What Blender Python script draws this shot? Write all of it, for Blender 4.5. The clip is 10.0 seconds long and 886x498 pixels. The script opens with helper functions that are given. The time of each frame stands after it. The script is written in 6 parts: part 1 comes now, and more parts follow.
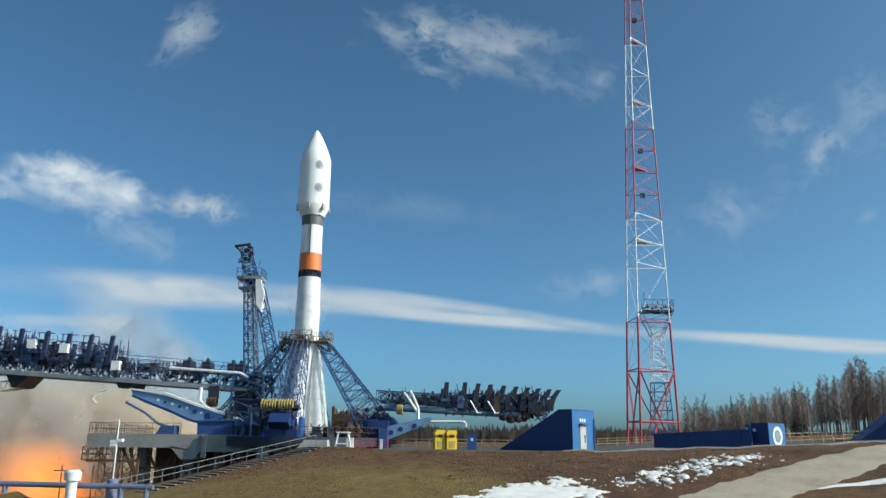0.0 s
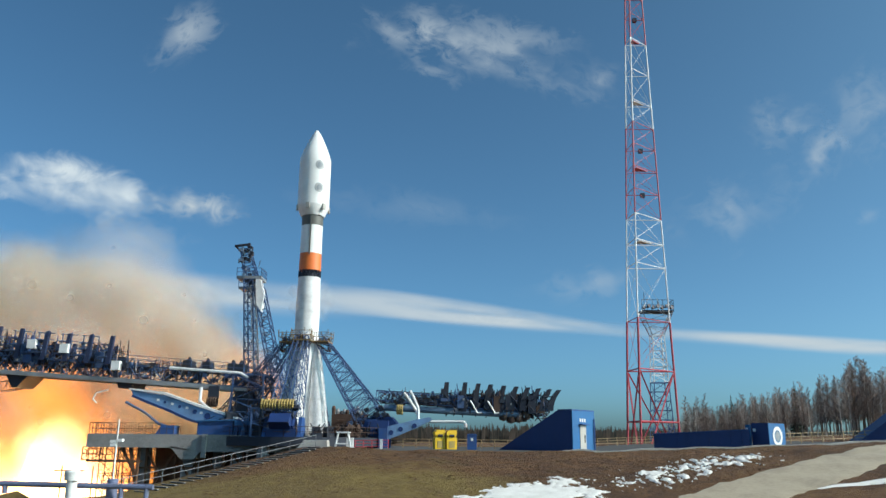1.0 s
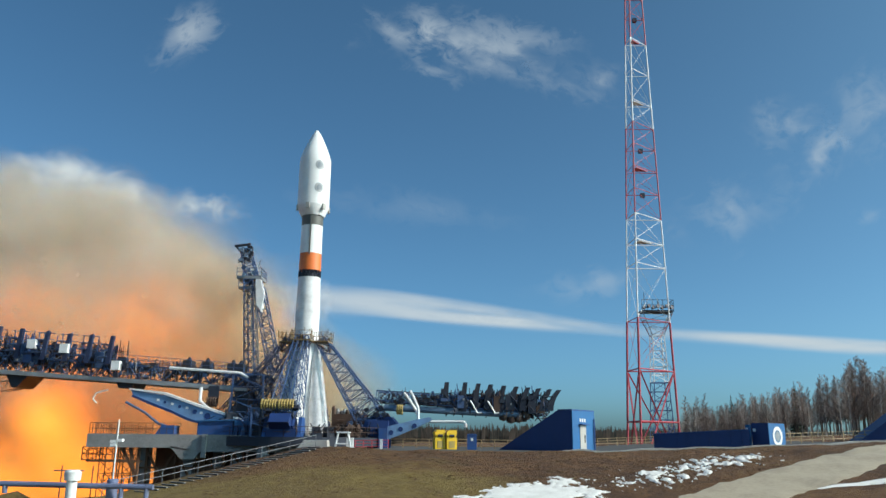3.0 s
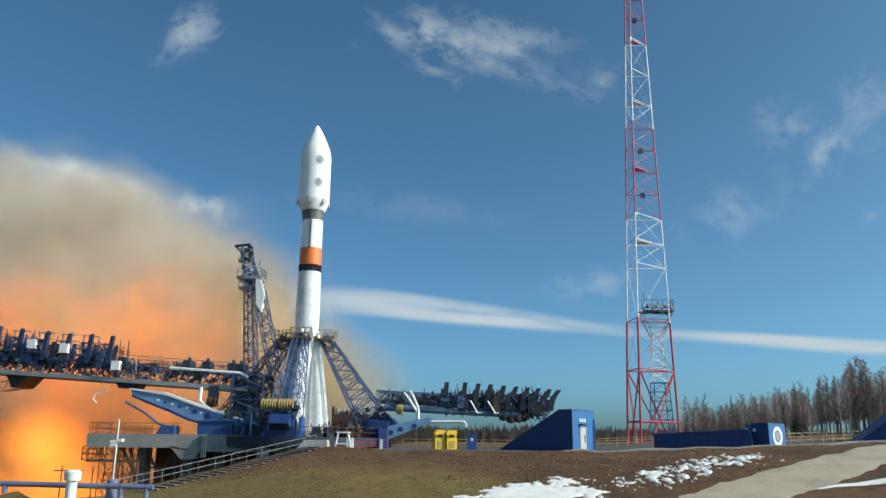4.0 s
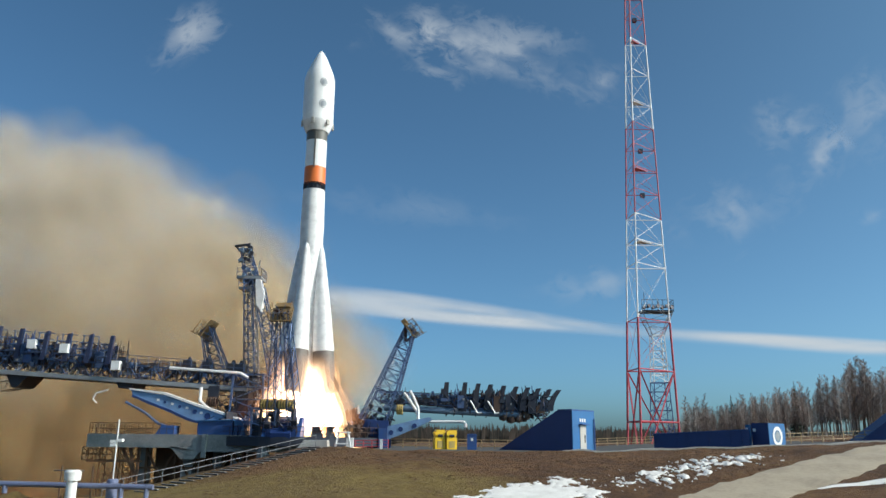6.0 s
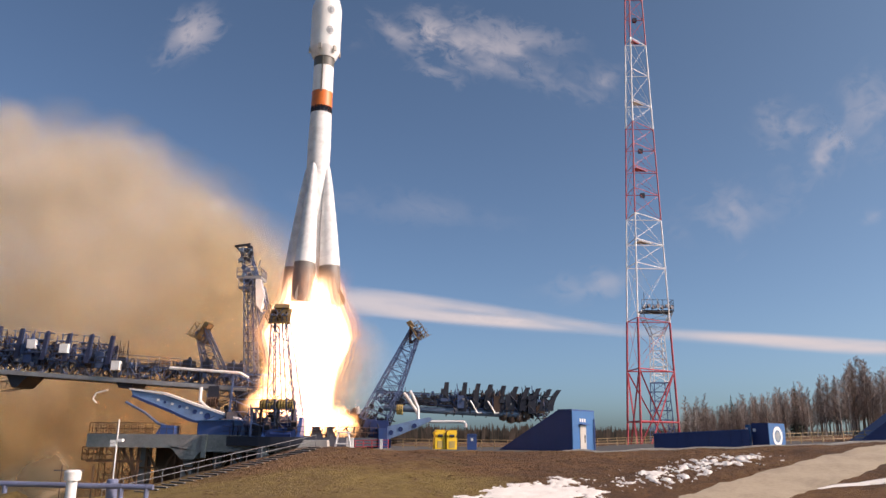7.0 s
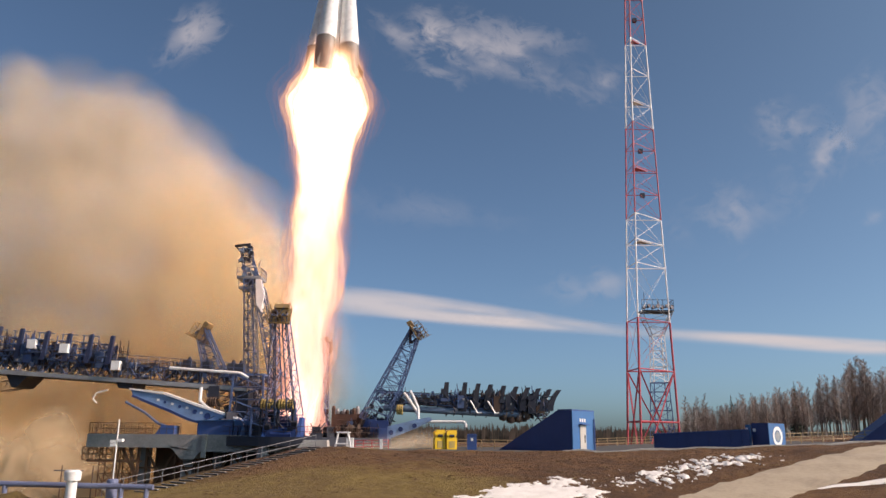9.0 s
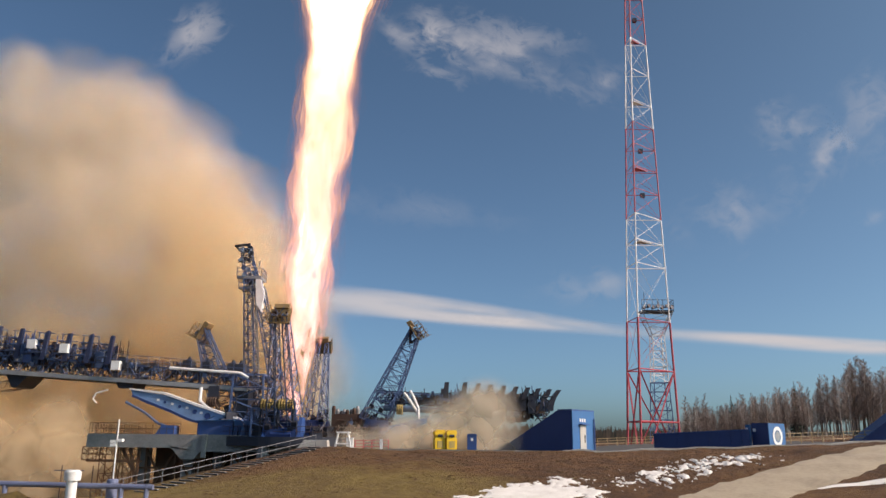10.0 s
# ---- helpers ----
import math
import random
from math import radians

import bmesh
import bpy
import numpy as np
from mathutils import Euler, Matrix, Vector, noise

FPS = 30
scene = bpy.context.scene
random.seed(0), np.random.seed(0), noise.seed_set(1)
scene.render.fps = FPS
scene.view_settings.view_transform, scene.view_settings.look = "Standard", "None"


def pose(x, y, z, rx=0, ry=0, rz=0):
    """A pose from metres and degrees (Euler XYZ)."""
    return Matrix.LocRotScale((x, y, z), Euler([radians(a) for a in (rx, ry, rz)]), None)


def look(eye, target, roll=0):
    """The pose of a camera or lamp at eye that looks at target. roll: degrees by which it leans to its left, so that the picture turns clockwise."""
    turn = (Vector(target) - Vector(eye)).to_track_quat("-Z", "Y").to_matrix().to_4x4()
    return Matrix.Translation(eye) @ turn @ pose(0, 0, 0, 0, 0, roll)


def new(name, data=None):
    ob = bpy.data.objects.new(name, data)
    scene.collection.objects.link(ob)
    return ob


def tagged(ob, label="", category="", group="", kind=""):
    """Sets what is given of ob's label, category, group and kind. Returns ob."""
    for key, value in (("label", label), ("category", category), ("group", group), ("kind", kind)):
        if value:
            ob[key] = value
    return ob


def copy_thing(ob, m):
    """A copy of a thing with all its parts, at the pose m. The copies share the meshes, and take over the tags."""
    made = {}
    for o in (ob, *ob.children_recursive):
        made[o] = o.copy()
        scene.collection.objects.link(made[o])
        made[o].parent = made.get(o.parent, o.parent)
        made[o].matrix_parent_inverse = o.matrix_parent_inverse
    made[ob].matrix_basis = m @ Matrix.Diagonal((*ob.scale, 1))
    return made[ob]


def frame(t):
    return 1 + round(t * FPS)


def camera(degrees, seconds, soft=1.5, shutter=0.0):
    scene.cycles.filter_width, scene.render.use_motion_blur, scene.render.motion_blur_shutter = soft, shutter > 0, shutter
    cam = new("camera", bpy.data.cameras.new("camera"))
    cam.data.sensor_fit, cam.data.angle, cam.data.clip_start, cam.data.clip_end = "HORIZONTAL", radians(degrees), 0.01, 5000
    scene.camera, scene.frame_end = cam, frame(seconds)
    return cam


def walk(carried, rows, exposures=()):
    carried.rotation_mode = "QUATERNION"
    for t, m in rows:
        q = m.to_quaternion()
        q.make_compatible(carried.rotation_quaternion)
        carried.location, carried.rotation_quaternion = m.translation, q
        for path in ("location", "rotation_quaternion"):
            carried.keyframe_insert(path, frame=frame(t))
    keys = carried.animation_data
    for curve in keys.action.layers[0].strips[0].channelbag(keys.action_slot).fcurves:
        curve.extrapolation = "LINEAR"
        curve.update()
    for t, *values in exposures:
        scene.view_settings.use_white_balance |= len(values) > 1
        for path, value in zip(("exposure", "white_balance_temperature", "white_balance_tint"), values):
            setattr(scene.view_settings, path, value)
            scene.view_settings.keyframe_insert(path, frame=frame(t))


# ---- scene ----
EYE = (0.0, 0.0, 1.2)
cam = camera(60.0, 10.0)
VIEW = Matrix.Translation(EYE) @ pose(0, 0, 0, 90 + 13.936, 0, 0) @ pose(0, 0, 0, 0, 0, 0.6)
walk(cam, [(0.0, VIEW), (10.0, VIEW)],
     exposures=[(0.0, 0.0, 6500, 10), (5.5, 0.0, 6500, 10), (6.0, -0.02, 6650, 14), (7.0, 0.05, 8000, 37), (8.5, -0.02, 8000, 36), (10.0, -0.10, 7700, 29)])
scene.cycles.transparent_max_bounces = 256

# ---- light ----
SUN_TURN, SUN_HEIGHT = radians(104), radians(31)
world = bpy.data.worlds.new("sky")
scene.world = world
world.use_nodes = True
wn = world.node_tree.nodes
sky = wn.new("ShaderNodeTexSky")
sky.sky_type, sky.sun_disc = "NISHITA", False
sky.sun_elevation, sky.sun_rotation = SUN_HEIGHT, SUN_TURN
sky.air_density, sky.dust_density, sky.ozone_density = 0.48, 2.2, 1.3
wn["Background"].inputs["Strength"].default_value = 0.15
tint = wn.new("ShaderNodeMix")
tint.data_type, tint.blend_type = "RGBA", "MULTIPLY"
tint.inputs["Factor"].default_value = 1.0
tint.inputs["B"].default_value = (0.60, 1.065, 1.13, 1)
world.node_tree.links.new(sky.outputs[0], tint.inputs["A"])
world.node_tree.links.new(tint.outputs["Result"], wn["Background"].inputs["Color"])
sun = new("sun", bpy.data.lights.new("sun", "SUN"))
sun.data.energy, sun.data.angle, sun.data.color = 4.8, radians(0.5), (1.0, 0.95, 0.87)
to_sun = Vector((math.sin(SUN_TURN) * math.cos(SUN_HEIGHT), math.cos(SUN_TURN) * math.cos(SUN_HEIGHT), math.sin(SUN_HEIGHT)))
sun.matrix_world = look(to_sun * 50, (0, 0, 0))


# ---- materials ----
def node_mat(name):
    m = bpy.data.materials.new(name)
    m.use_nodes = True
    nt = m.node_tree
    return m, nt, nt.nodes, nt.links, nt.nodes["Principled BSDF"]


def noise_node(nt, scale, detail=5.0, rough=0.6, vec=None, distort=0.0):
    n = nt.nodes.new("ShaderNodeTexNoise")
    n.inputs["Scale"].default_value, n.inputs["Detail"].default_value = scale, detail
    n.inputs["Roughness"].default_value, n.inputs["Distortion"].default_value = rough, distort
    if vec is not None:
        nt.links.new(vec, n.inputs["Vector"])
    return n


def coords(nt, which="Object"):
    return nt.nodes.new("ShaderNodeTexCoord").outputs[which]


def ramp(nt, fac, *stops):
    r = nt.nodes.new("ShaderNodeValToRGB")
    el = r.color_ramp.elements
    while len(el) < len(stops):
        el.new(0.5)
    for e, (p, c) in zip(el, stops):
        e.position, e.color = p, (*c, 1) if len(c) == 3 else c
    nt.links.new(fac, r.inputs["Fac"])
    return r.outputs["Color"]


def math_node(nt, op, a, b=None, clamp=False):
    n = nt.nodes.new("ShaderNodeMath")
    n.operation, n.use_clamp = op, clamp
    for i, v in enumerate((a, b)):
        if v is None:
            continue
        if isinstance(v, (int, float)):
            n.inputs[i].default_value = v
        else:
            nt.links.new(v, n.inputs[i])
    return n.outputs[0]


def painted(name, col, rough=0.5, metal=0.0, wear=0.35, grime=(0.10, 0.08, 0.06), scale=0.6, bump=0.25):
    """Paint, metal or concrete with two scales of stains and a fine relief."""
    m, nt, nodes, links, b = node_mat(name)
    co = coords(nt)
    big = noise_node(nt, scale, 6, 0.65, co)
    fine = noise_node(nt, scale * 14, 4, 0.6, co)
    mixed = math_node(nt, "MULTIPLY", big.outputs[0], math_node(nt, "ADD", fine.outputs[0], 0.45))
    dark = tuple(c * (1 - wear) + g * wear for c, g in zip(col, grime))
    light = tuple(min(1, c * 1.12) for c in col)
    links.new(ramp(nt, mixed, (0.28, dark), (0.5, col), (0.72, light)), b.inputs["Base Color"])
    rr = nt.nodes.new("ShaderNodeMapRange")
    rr.inputs["To Min"].default_value, rr.inputs["To Max"].default_value = max(0.05, rough - 0.15), min(1, rough + 0.2)
    links.new(fine.outputs[0], rr.inputs["Value"])
    links.new(rr.outputs[0], b.inputs["Roughness"])
    b.inputs["Metallic"].default_value = metal
    bu = nt.nodes.new("ShaderNodeBump")
    bu.inputs["Strength"].default_value, bu.inputs["Distance"].default_value = bump, 0.03
    links.new(fine.outputs[0], bu.inputs["Height"])
    links.new(bu.outputs[0], b.inputs["Normal"])
    return m


WHITE = painted("rocket_white", (0.80, 0.80, 0.79), 0.35, 0, 0.12, (0.45, 0.43, 0.4), 0.5, 0.05)
FROST = painted("frosted_white", (0.76, 0.76, 0.76), 0.7, 0, 0.5, (0.36, 0.35, 0.35), 0.9, 0.3)
ORANGE = painted("orange_paint", (0.75, 0.17, 0.03), 0.45, 0, 0.15)
GREYBAND = painted("grey_band", (0.10, 0.10, 0.09), 0.5, 0, 0.2)
SKIRT = painted("soot_grey_skirt", (0.17, 0.165, 0.155), 0.55, 0.2, 0.4)
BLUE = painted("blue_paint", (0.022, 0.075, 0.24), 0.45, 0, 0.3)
# deep and light blue also serve as shaded and sunlit tones of the sheds
DEEPBLUE = painted("deep_and_shaded_blue", (0.010, 0.035, 0.14), 0.55, 0, 0.2, (0.01, 0.02, 0.05))
LIGHTBLUE = painted("light_and_sunlit_blue", (0.022, 0.125, 0.31), 0.45, 0, 0.15)
FLAPMAT = painted("dark_navy_platform", (0.016, 0.027, 0.075), 0.5, 0.1, 0.3)
STEELBLUE = painted("steel_blue_truss", (0.075, 0.135, 0.275), 0.45, 0.3, 0.4)
DARK = painted("dark_steel", (0.028, 0.034, 0.052), 0.55, 0.4, 0.3)
OCHRE = painted("ochre_steel", (0.26, 0.17, 0.075), 0.65, 0.1, 0.4, (0.06, 0.03, 0.015))
PITRUST = painted("rusty_pit_steel", (0.17, 0.085, 0.045), 0.75, 0.1, 0.5, (0.04, 0.02, 0.015))
RUST = painted("brown_steel", (0.075, 0.042, 0.03), 0.7, 0.2, 0.4)
STEELPALE = painted("pale_steel_blue", (0.14, 0.22, 0.32), 0.4, 0.3, 0.3)
GREY = painted("grey_steel", (0.30, 0.31, 0.32), 0.45, 0.4, 0.3)
PIPEWHITE = painted("white_pipe", (0.75, 0.75, 0.74), 0.4, 0, 0.2)
CONCRETE = painted("concrete", (0.28, 0.265, 0.255), 0.85, 0, 0.4, (0.06, 0.055, 0.05), 0.35, 0.6)
LIGHTCONCRETE = painted("pale_concrete", (0.42, 0.40, 0.37), 0.85, 0, 0.35, (0.2, 0.18, 0.15), 0.5, 0.6)
YELLOW = painted("yellow_paint", (0.85, 0.52, 0.02), 0.45, 0, 0.15)
YELLOWHOSE = painted("yellow_hose", (0.42, 0.30, 0.09), 0.6, 0, 0.3)
RED = painted("red_paint", (0.42, 0.04, 0.06), 0.5, 0, 0.2)
MASTWHITE = painted("mast_white", (0.78, 0.78, 0.78), 0.5, 0, 0.1)
RAIL = painted("rail_grey", (0.16, 0.16, 0.175), 0.5, 0.3, 0.25)
BARK = painted("grey_bark", (0.16, 0.12, 0.095), 0.9, 0, 0.4, (0.05, 0.04, 0.03), 3.0, 0.5)
TWIG = painted("twigs", (0.31, 0.235, 0.20), 0.9, 0, 0.3, (0.05, 0.03, 0.02), 2.0, 0.2)
SPRUCE = painted("spruce_needles", (0.025, 0.04, 0.022), 0.85, 0, 0.4, (0.01, 0.015, 0.01), 2.0, 0.4)
BIRCH = painted("birch_bark", (0.48, 0.43, 0.39), 0.8, 0, 0.5, (0.06, 0.05, 0.05), 2.5, 0.3)


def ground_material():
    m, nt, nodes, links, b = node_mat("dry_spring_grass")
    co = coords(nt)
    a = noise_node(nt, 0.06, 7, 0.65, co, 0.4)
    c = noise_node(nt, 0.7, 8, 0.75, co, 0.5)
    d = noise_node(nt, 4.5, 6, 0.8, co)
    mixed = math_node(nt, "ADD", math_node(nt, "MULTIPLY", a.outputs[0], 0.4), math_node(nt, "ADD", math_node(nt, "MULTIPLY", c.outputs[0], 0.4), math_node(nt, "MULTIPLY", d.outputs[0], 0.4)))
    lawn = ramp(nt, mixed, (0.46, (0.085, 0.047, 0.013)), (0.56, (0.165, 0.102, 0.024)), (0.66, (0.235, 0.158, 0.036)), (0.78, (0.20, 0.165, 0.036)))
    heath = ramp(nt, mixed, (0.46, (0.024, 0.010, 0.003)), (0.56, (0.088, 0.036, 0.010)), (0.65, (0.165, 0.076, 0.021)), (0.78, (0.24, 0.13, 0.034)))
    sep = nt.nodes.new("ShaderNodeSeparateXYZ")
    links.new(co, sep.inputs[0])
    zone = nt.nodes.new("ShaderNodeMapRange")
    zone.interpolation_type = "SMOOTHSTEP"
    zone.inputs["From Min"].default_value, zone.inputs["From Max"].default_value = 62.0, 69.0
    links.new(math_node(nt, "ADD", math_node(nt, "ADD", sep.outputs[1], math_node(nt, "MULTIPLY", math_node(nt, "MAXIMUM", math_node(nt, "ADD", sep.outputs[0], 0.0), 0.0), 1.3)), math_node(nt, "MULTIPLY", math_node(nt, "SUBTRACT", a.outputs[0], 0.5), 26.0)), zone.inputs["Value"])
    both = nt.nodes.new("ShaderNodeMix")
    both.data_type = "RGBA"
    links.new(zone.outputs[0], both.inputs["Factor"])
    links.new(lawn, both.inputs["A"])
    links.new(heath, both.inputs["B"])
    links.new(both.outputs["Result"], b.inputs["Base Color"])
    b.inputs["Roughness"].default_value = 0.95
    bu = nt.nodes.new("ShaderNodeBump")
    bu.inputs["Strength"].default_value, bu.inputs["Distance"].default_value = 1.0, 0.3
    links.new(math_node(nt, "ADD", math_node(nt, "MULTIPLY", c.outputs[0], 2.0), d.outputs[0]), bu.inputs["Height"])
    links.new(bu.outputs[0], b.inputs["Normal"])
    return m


def soft_shell(name, body, edge, edge_noise, top, scale, glow=0.0, inner=None, column=False):
    """Smoke or fire in soft lumps: thins out towards the lump's own rim and in the hollows of its noise."""
    m, nt, nodes, links, b = node_mat(name)
    nodes.remove(b)
    co = coords(nt)
    sep = nodes.new("ShaderNodeSeparateXYZ")
    links.new(co, sep.inputs[0])
    flat = nodes.new("ShaderNodeCombineXYZ")
    links.new(sep.outputs[0], flat.inputs[0])
    links.new(sep.outputs[2], flat.inputs[2])
    ln = nodes.new("ShaderNodeVectorMath")
    ln.operation = "LENGTH"
    links.new(flat.outputs[0], ln.inputs[0])
    off = nodes.new("ShaderNodeVectorMath")
    off.operation = "ADD"
    info = nodes.new("ShaderNodeObjectInfo")
    rnd = nodes.new("ShaderNodeCombineXYZ")
    links.new(math_node(nt, "MULTIPLY", info.outputs["Random"], 37.0), rnd.inputs[0])
    links.new(co, off.inputs[0])
    links.new(rnd.outputs[0], off.inputs[1])
    n = noise_node(nt, scale, 2.6, 0.5, off.outputs[0], 0.2)
    r = math_node(nt, "ADD", ln.outputs["Value"], math_node(nt, "MULTIPLY", math_node(nt, "SUBTRACT", n.outputs[0], 0.5), edge_noise))
    mr = nodes.new("ShaderNodeMapRange")
    mr.interpolation_type = "SMOOTHSTEP"
    mr.inputs["From Min"].default_value, mr.inputs["From Max"].default_value = 0.76, edge
    mr.inputs["To Min"].default_value, mr.inputs["To Max"].default_value = 0.0, top
    links.new(r, mr.inputs["Value"])
    rim = nodes.new("ShaderNodeMapRange")
    rim.interpolation_type = "SMOOTHSTEP"
    rim.inputs["From Min"].default_value, rim.inputs["From Max"].default_value = 0.9, 0.5
    links.new(ln.outputs["Value"], rim.inputs["Value"])
    alpha = math_node(nt, "MULTIPLY", mr.outputs[0], rim.outputs[0])
    clear = nodes.new("ShaderNodeBsdfTransparent")
    if glow:
        solid = nodes.new("ShaderNodeEmission")
        solid.inputs["Strength"].default_value = glow
        links.new(ramp(nt, n.outputs[0], (0.3, body), (0.7, inner or body)), solid.inputs["Color"])
        solid_out = solid.outputs[0]
    else:
        d = nodes.new("ShaderNodeBsdfDiffuse")
        tr = nodes.new("ShaderNodeBsdfTranslucent")
        colour = ramp(nt, n.outputs[0], (0.3, tuple(c * 0.85 for c in body)), (0.7, body))
        links.new(colour, d.inputs["Color"])
        links.new(colour, tr.inputs["Color"])
        geo = nodes.new("ShaderNodeNewGeometry")
        soft = nodes.new("ShaderNodeVectorMath")
        soft.operation = "MULTIPLY_ADD"
        links.new(geo.outputs["Normal"], soft.inputs[0])
        soft.inputs[1].default_value = (0.25, 0.25, 0.25)
        soft.inputs[2].default_value = (0.15, -0.85, 0.42)
        even = nodes.new("ShaderNodeVectorMath")
        even.operation = "NORMALIZE"
        links.new(soft.outputs[0], even.inputs[0])
        links.new(even.outputs[0], d.inputs["Normal"])
        mx = nodes.new("ShaderNodeMixShader")
        mx.inputs[0].default_value = 0.5
        links.new(d.outputs[0], mx.inputs[1])
        links.new(tr.outputs[0], mx.inputs[2])
        solid_out = mx.outputs[0]
    mix = nodes.new("ShaderNodeMixShader")
    links.new(alpha, mix.inputs[0])
    links.new(clear.outputs[0], mix.inputs[1])
    links.new(solid_out, mix.inputs[2])
    links.new(mix.outputs[0], nodes["Material Output"].inputs["Surface"])
    return m


def shell_fire(name, hot, cool, strength, tail, low, high, scale, amount, thin, start=2.0):
    """Fire of one shell of the plume: hot and dense at the engines, cooler and torn towards its tail."""
    m, nt, nodes, links, b = node_mat(name)
    nodes.remove(b)
    co = coords(nt)
    mp = nodes.new("ShaderNodeMapping")
    mp.inputs["Scale"].default_value = (1, 1, 0.4)
    links.new(co, mp.inputs[0])
    n = noise_node(nt, scale, 6, 0.62, mp.outputs[0], 0.9)
    sep = nodes.new("ShaderNodeSeparateXYZ")
    links.new(co, sep.inputs[0])
    down = nodes.new("ShaderNodeMapRange")
    down.inputs["From Min"].default_value, down.inputs["From Max"].default_value = -4.0, -60.0
    links.new(sep.outputs[2], down.inputs["Value"])
    mr = nodes.new("ShaderNodeMapRange")
    mr.inputs["From Min"].default_value, mr.inputs["From Max"].default_value = low, high
    mr.inputs["To Max"].default_value = amount
    links.new(math_node(nt, "SUBTRACT", n.outputs[0], math_node(nt, "MULTIPLY", down.outputs[0], thin)), mr.inputs["Value"])
    top = nodes.new("ShaderNodeMapRange")
    top.interpolation_type = "SMOOTHSTEP"
    top.inputs["From Min"].default_value, top.inputs["From Max"].default_value = start, start - 4.5
    links.new(math_node(nt, "ADD", sep.outputs[2], math_node(nt, "MULTIPLY", n.outputs[0], 3.0)), top.inputs["Value"])
    e = nodes.new("ShaderNodeEmission")
    mix_col = nodes.new("ShaderNodeMix")
    mix_col.data_type = "RGBA"
    mix_col.inputs["A"].default_value, mix_col.inputs["B"].default_value = (*hot, 1), (*cool, 1)
    links.new(math_node(nt, "ADD", down.outputs[0], math_node(nt, "MULTIPLY", math_node(nt, "SUBTRACT", 0.52, n.outputs[0]), 2.4), True), mix_col.inputs["Factor"])
    links.new(mix_col.outputs["Result"], e.inputs["Color"])
    st = nodes.new("ShaderNodeMapRange")
    st.inputs["To Min"].default_value, st.inputs["To Max"].default_value = strength, tail
    links.new(math_node(nt, "SUBTRACT", 1.0, math_node(nt, "POWER", math_node(nt, "SUBTRACT", 1.0, down.outputs[0]), 7.0)), st.inputs["Value"])
    links.new(st.outputs[0], e.inputs["Strength"])
    mix = nodes.new("ShaderNodeMixShader")
    clear = nodes.new("ShaderNodeBsdfTransparent")
    links.new(math_node(nt, "MULTIPLY", mr.outputs[0], top.outputs[0]), mix.inputs[0])
    links.new(clear.outputs[0], mix.inputs[1])
    links.new(e.outputs[0], mix.inputs[2])
    links.new(mix.outputs[0], nodes["Material Output"].inputs["Surface"])
    return m


SMOKE = soft_shell("tan_smoke", (0.79, 0.68, 0.51), -0.15, 0.9, 0.36, 1.5)
# brown of the low smoke, with shade and firelight mixed into the colour
BROWNSHADESMOKE = soft_shell("brown_shade_smoke", (0.76, 0.52, 0.26), -0.15, 0.9, 0.40, 1.5)
MIDSMOKE = soft_shell("ochre_smoke", (0.77, 0.61, 0.38), -0.15, 0.9, 0.36, 1.5)
# added glow, hidden inside the smoke to tint it orange
SMOKEGLOW = soft_shell("orange_smoke_glow", (1.0, 0.20, 0.02), -0.25, 0.5, 0.5, 1.2, 2.3, (1.0, 0.36, 0.08))
FLASH = soft_shell("white_flash", (1.0, 0.55, 0.2), -0.1, 0.5, 0.75, 1.5, 13.0, (1.0, 0.75, 0.42))
WHITESTEAM = soft_shell("white_steam", (0.96, 0.91, 0.88), -0.1, 0.75, 0.30, 1.2)
VAPOUR = soft_shell("cold_vapour", (0.95, 0.95, 0.95), 0.1, 0.7, 0.12, 1.6)
STEAM = soft_shell("pale_dust", (0.92, 0.77, 0.53), 0.1, 0.8, 0.6, 1.6)
DUST = soft_shell("tan_dust", (0.95, 0.82, 0.63), 0.1, 0.8, 0.36, 1.6)
BURST = soft_shell("yellow_white_fire", (1.0, 0.45, 0.12), -0.3, 0.9, 0.40, 2.2, 14.0, (1.0, 0.78, 0.45))
BILLOW = soft_shell("pale_smoke_billow", (0.77, 0.70, 0.60), -0.15, 0.85, 0.28, 1.6)
FIREBALL = soft_shell("orange_fire", (1.0, 0.20, 0.015), -0.1, 0.6, 0.6, 1.5, 2.4, (1.0, 0.38, 0.06))


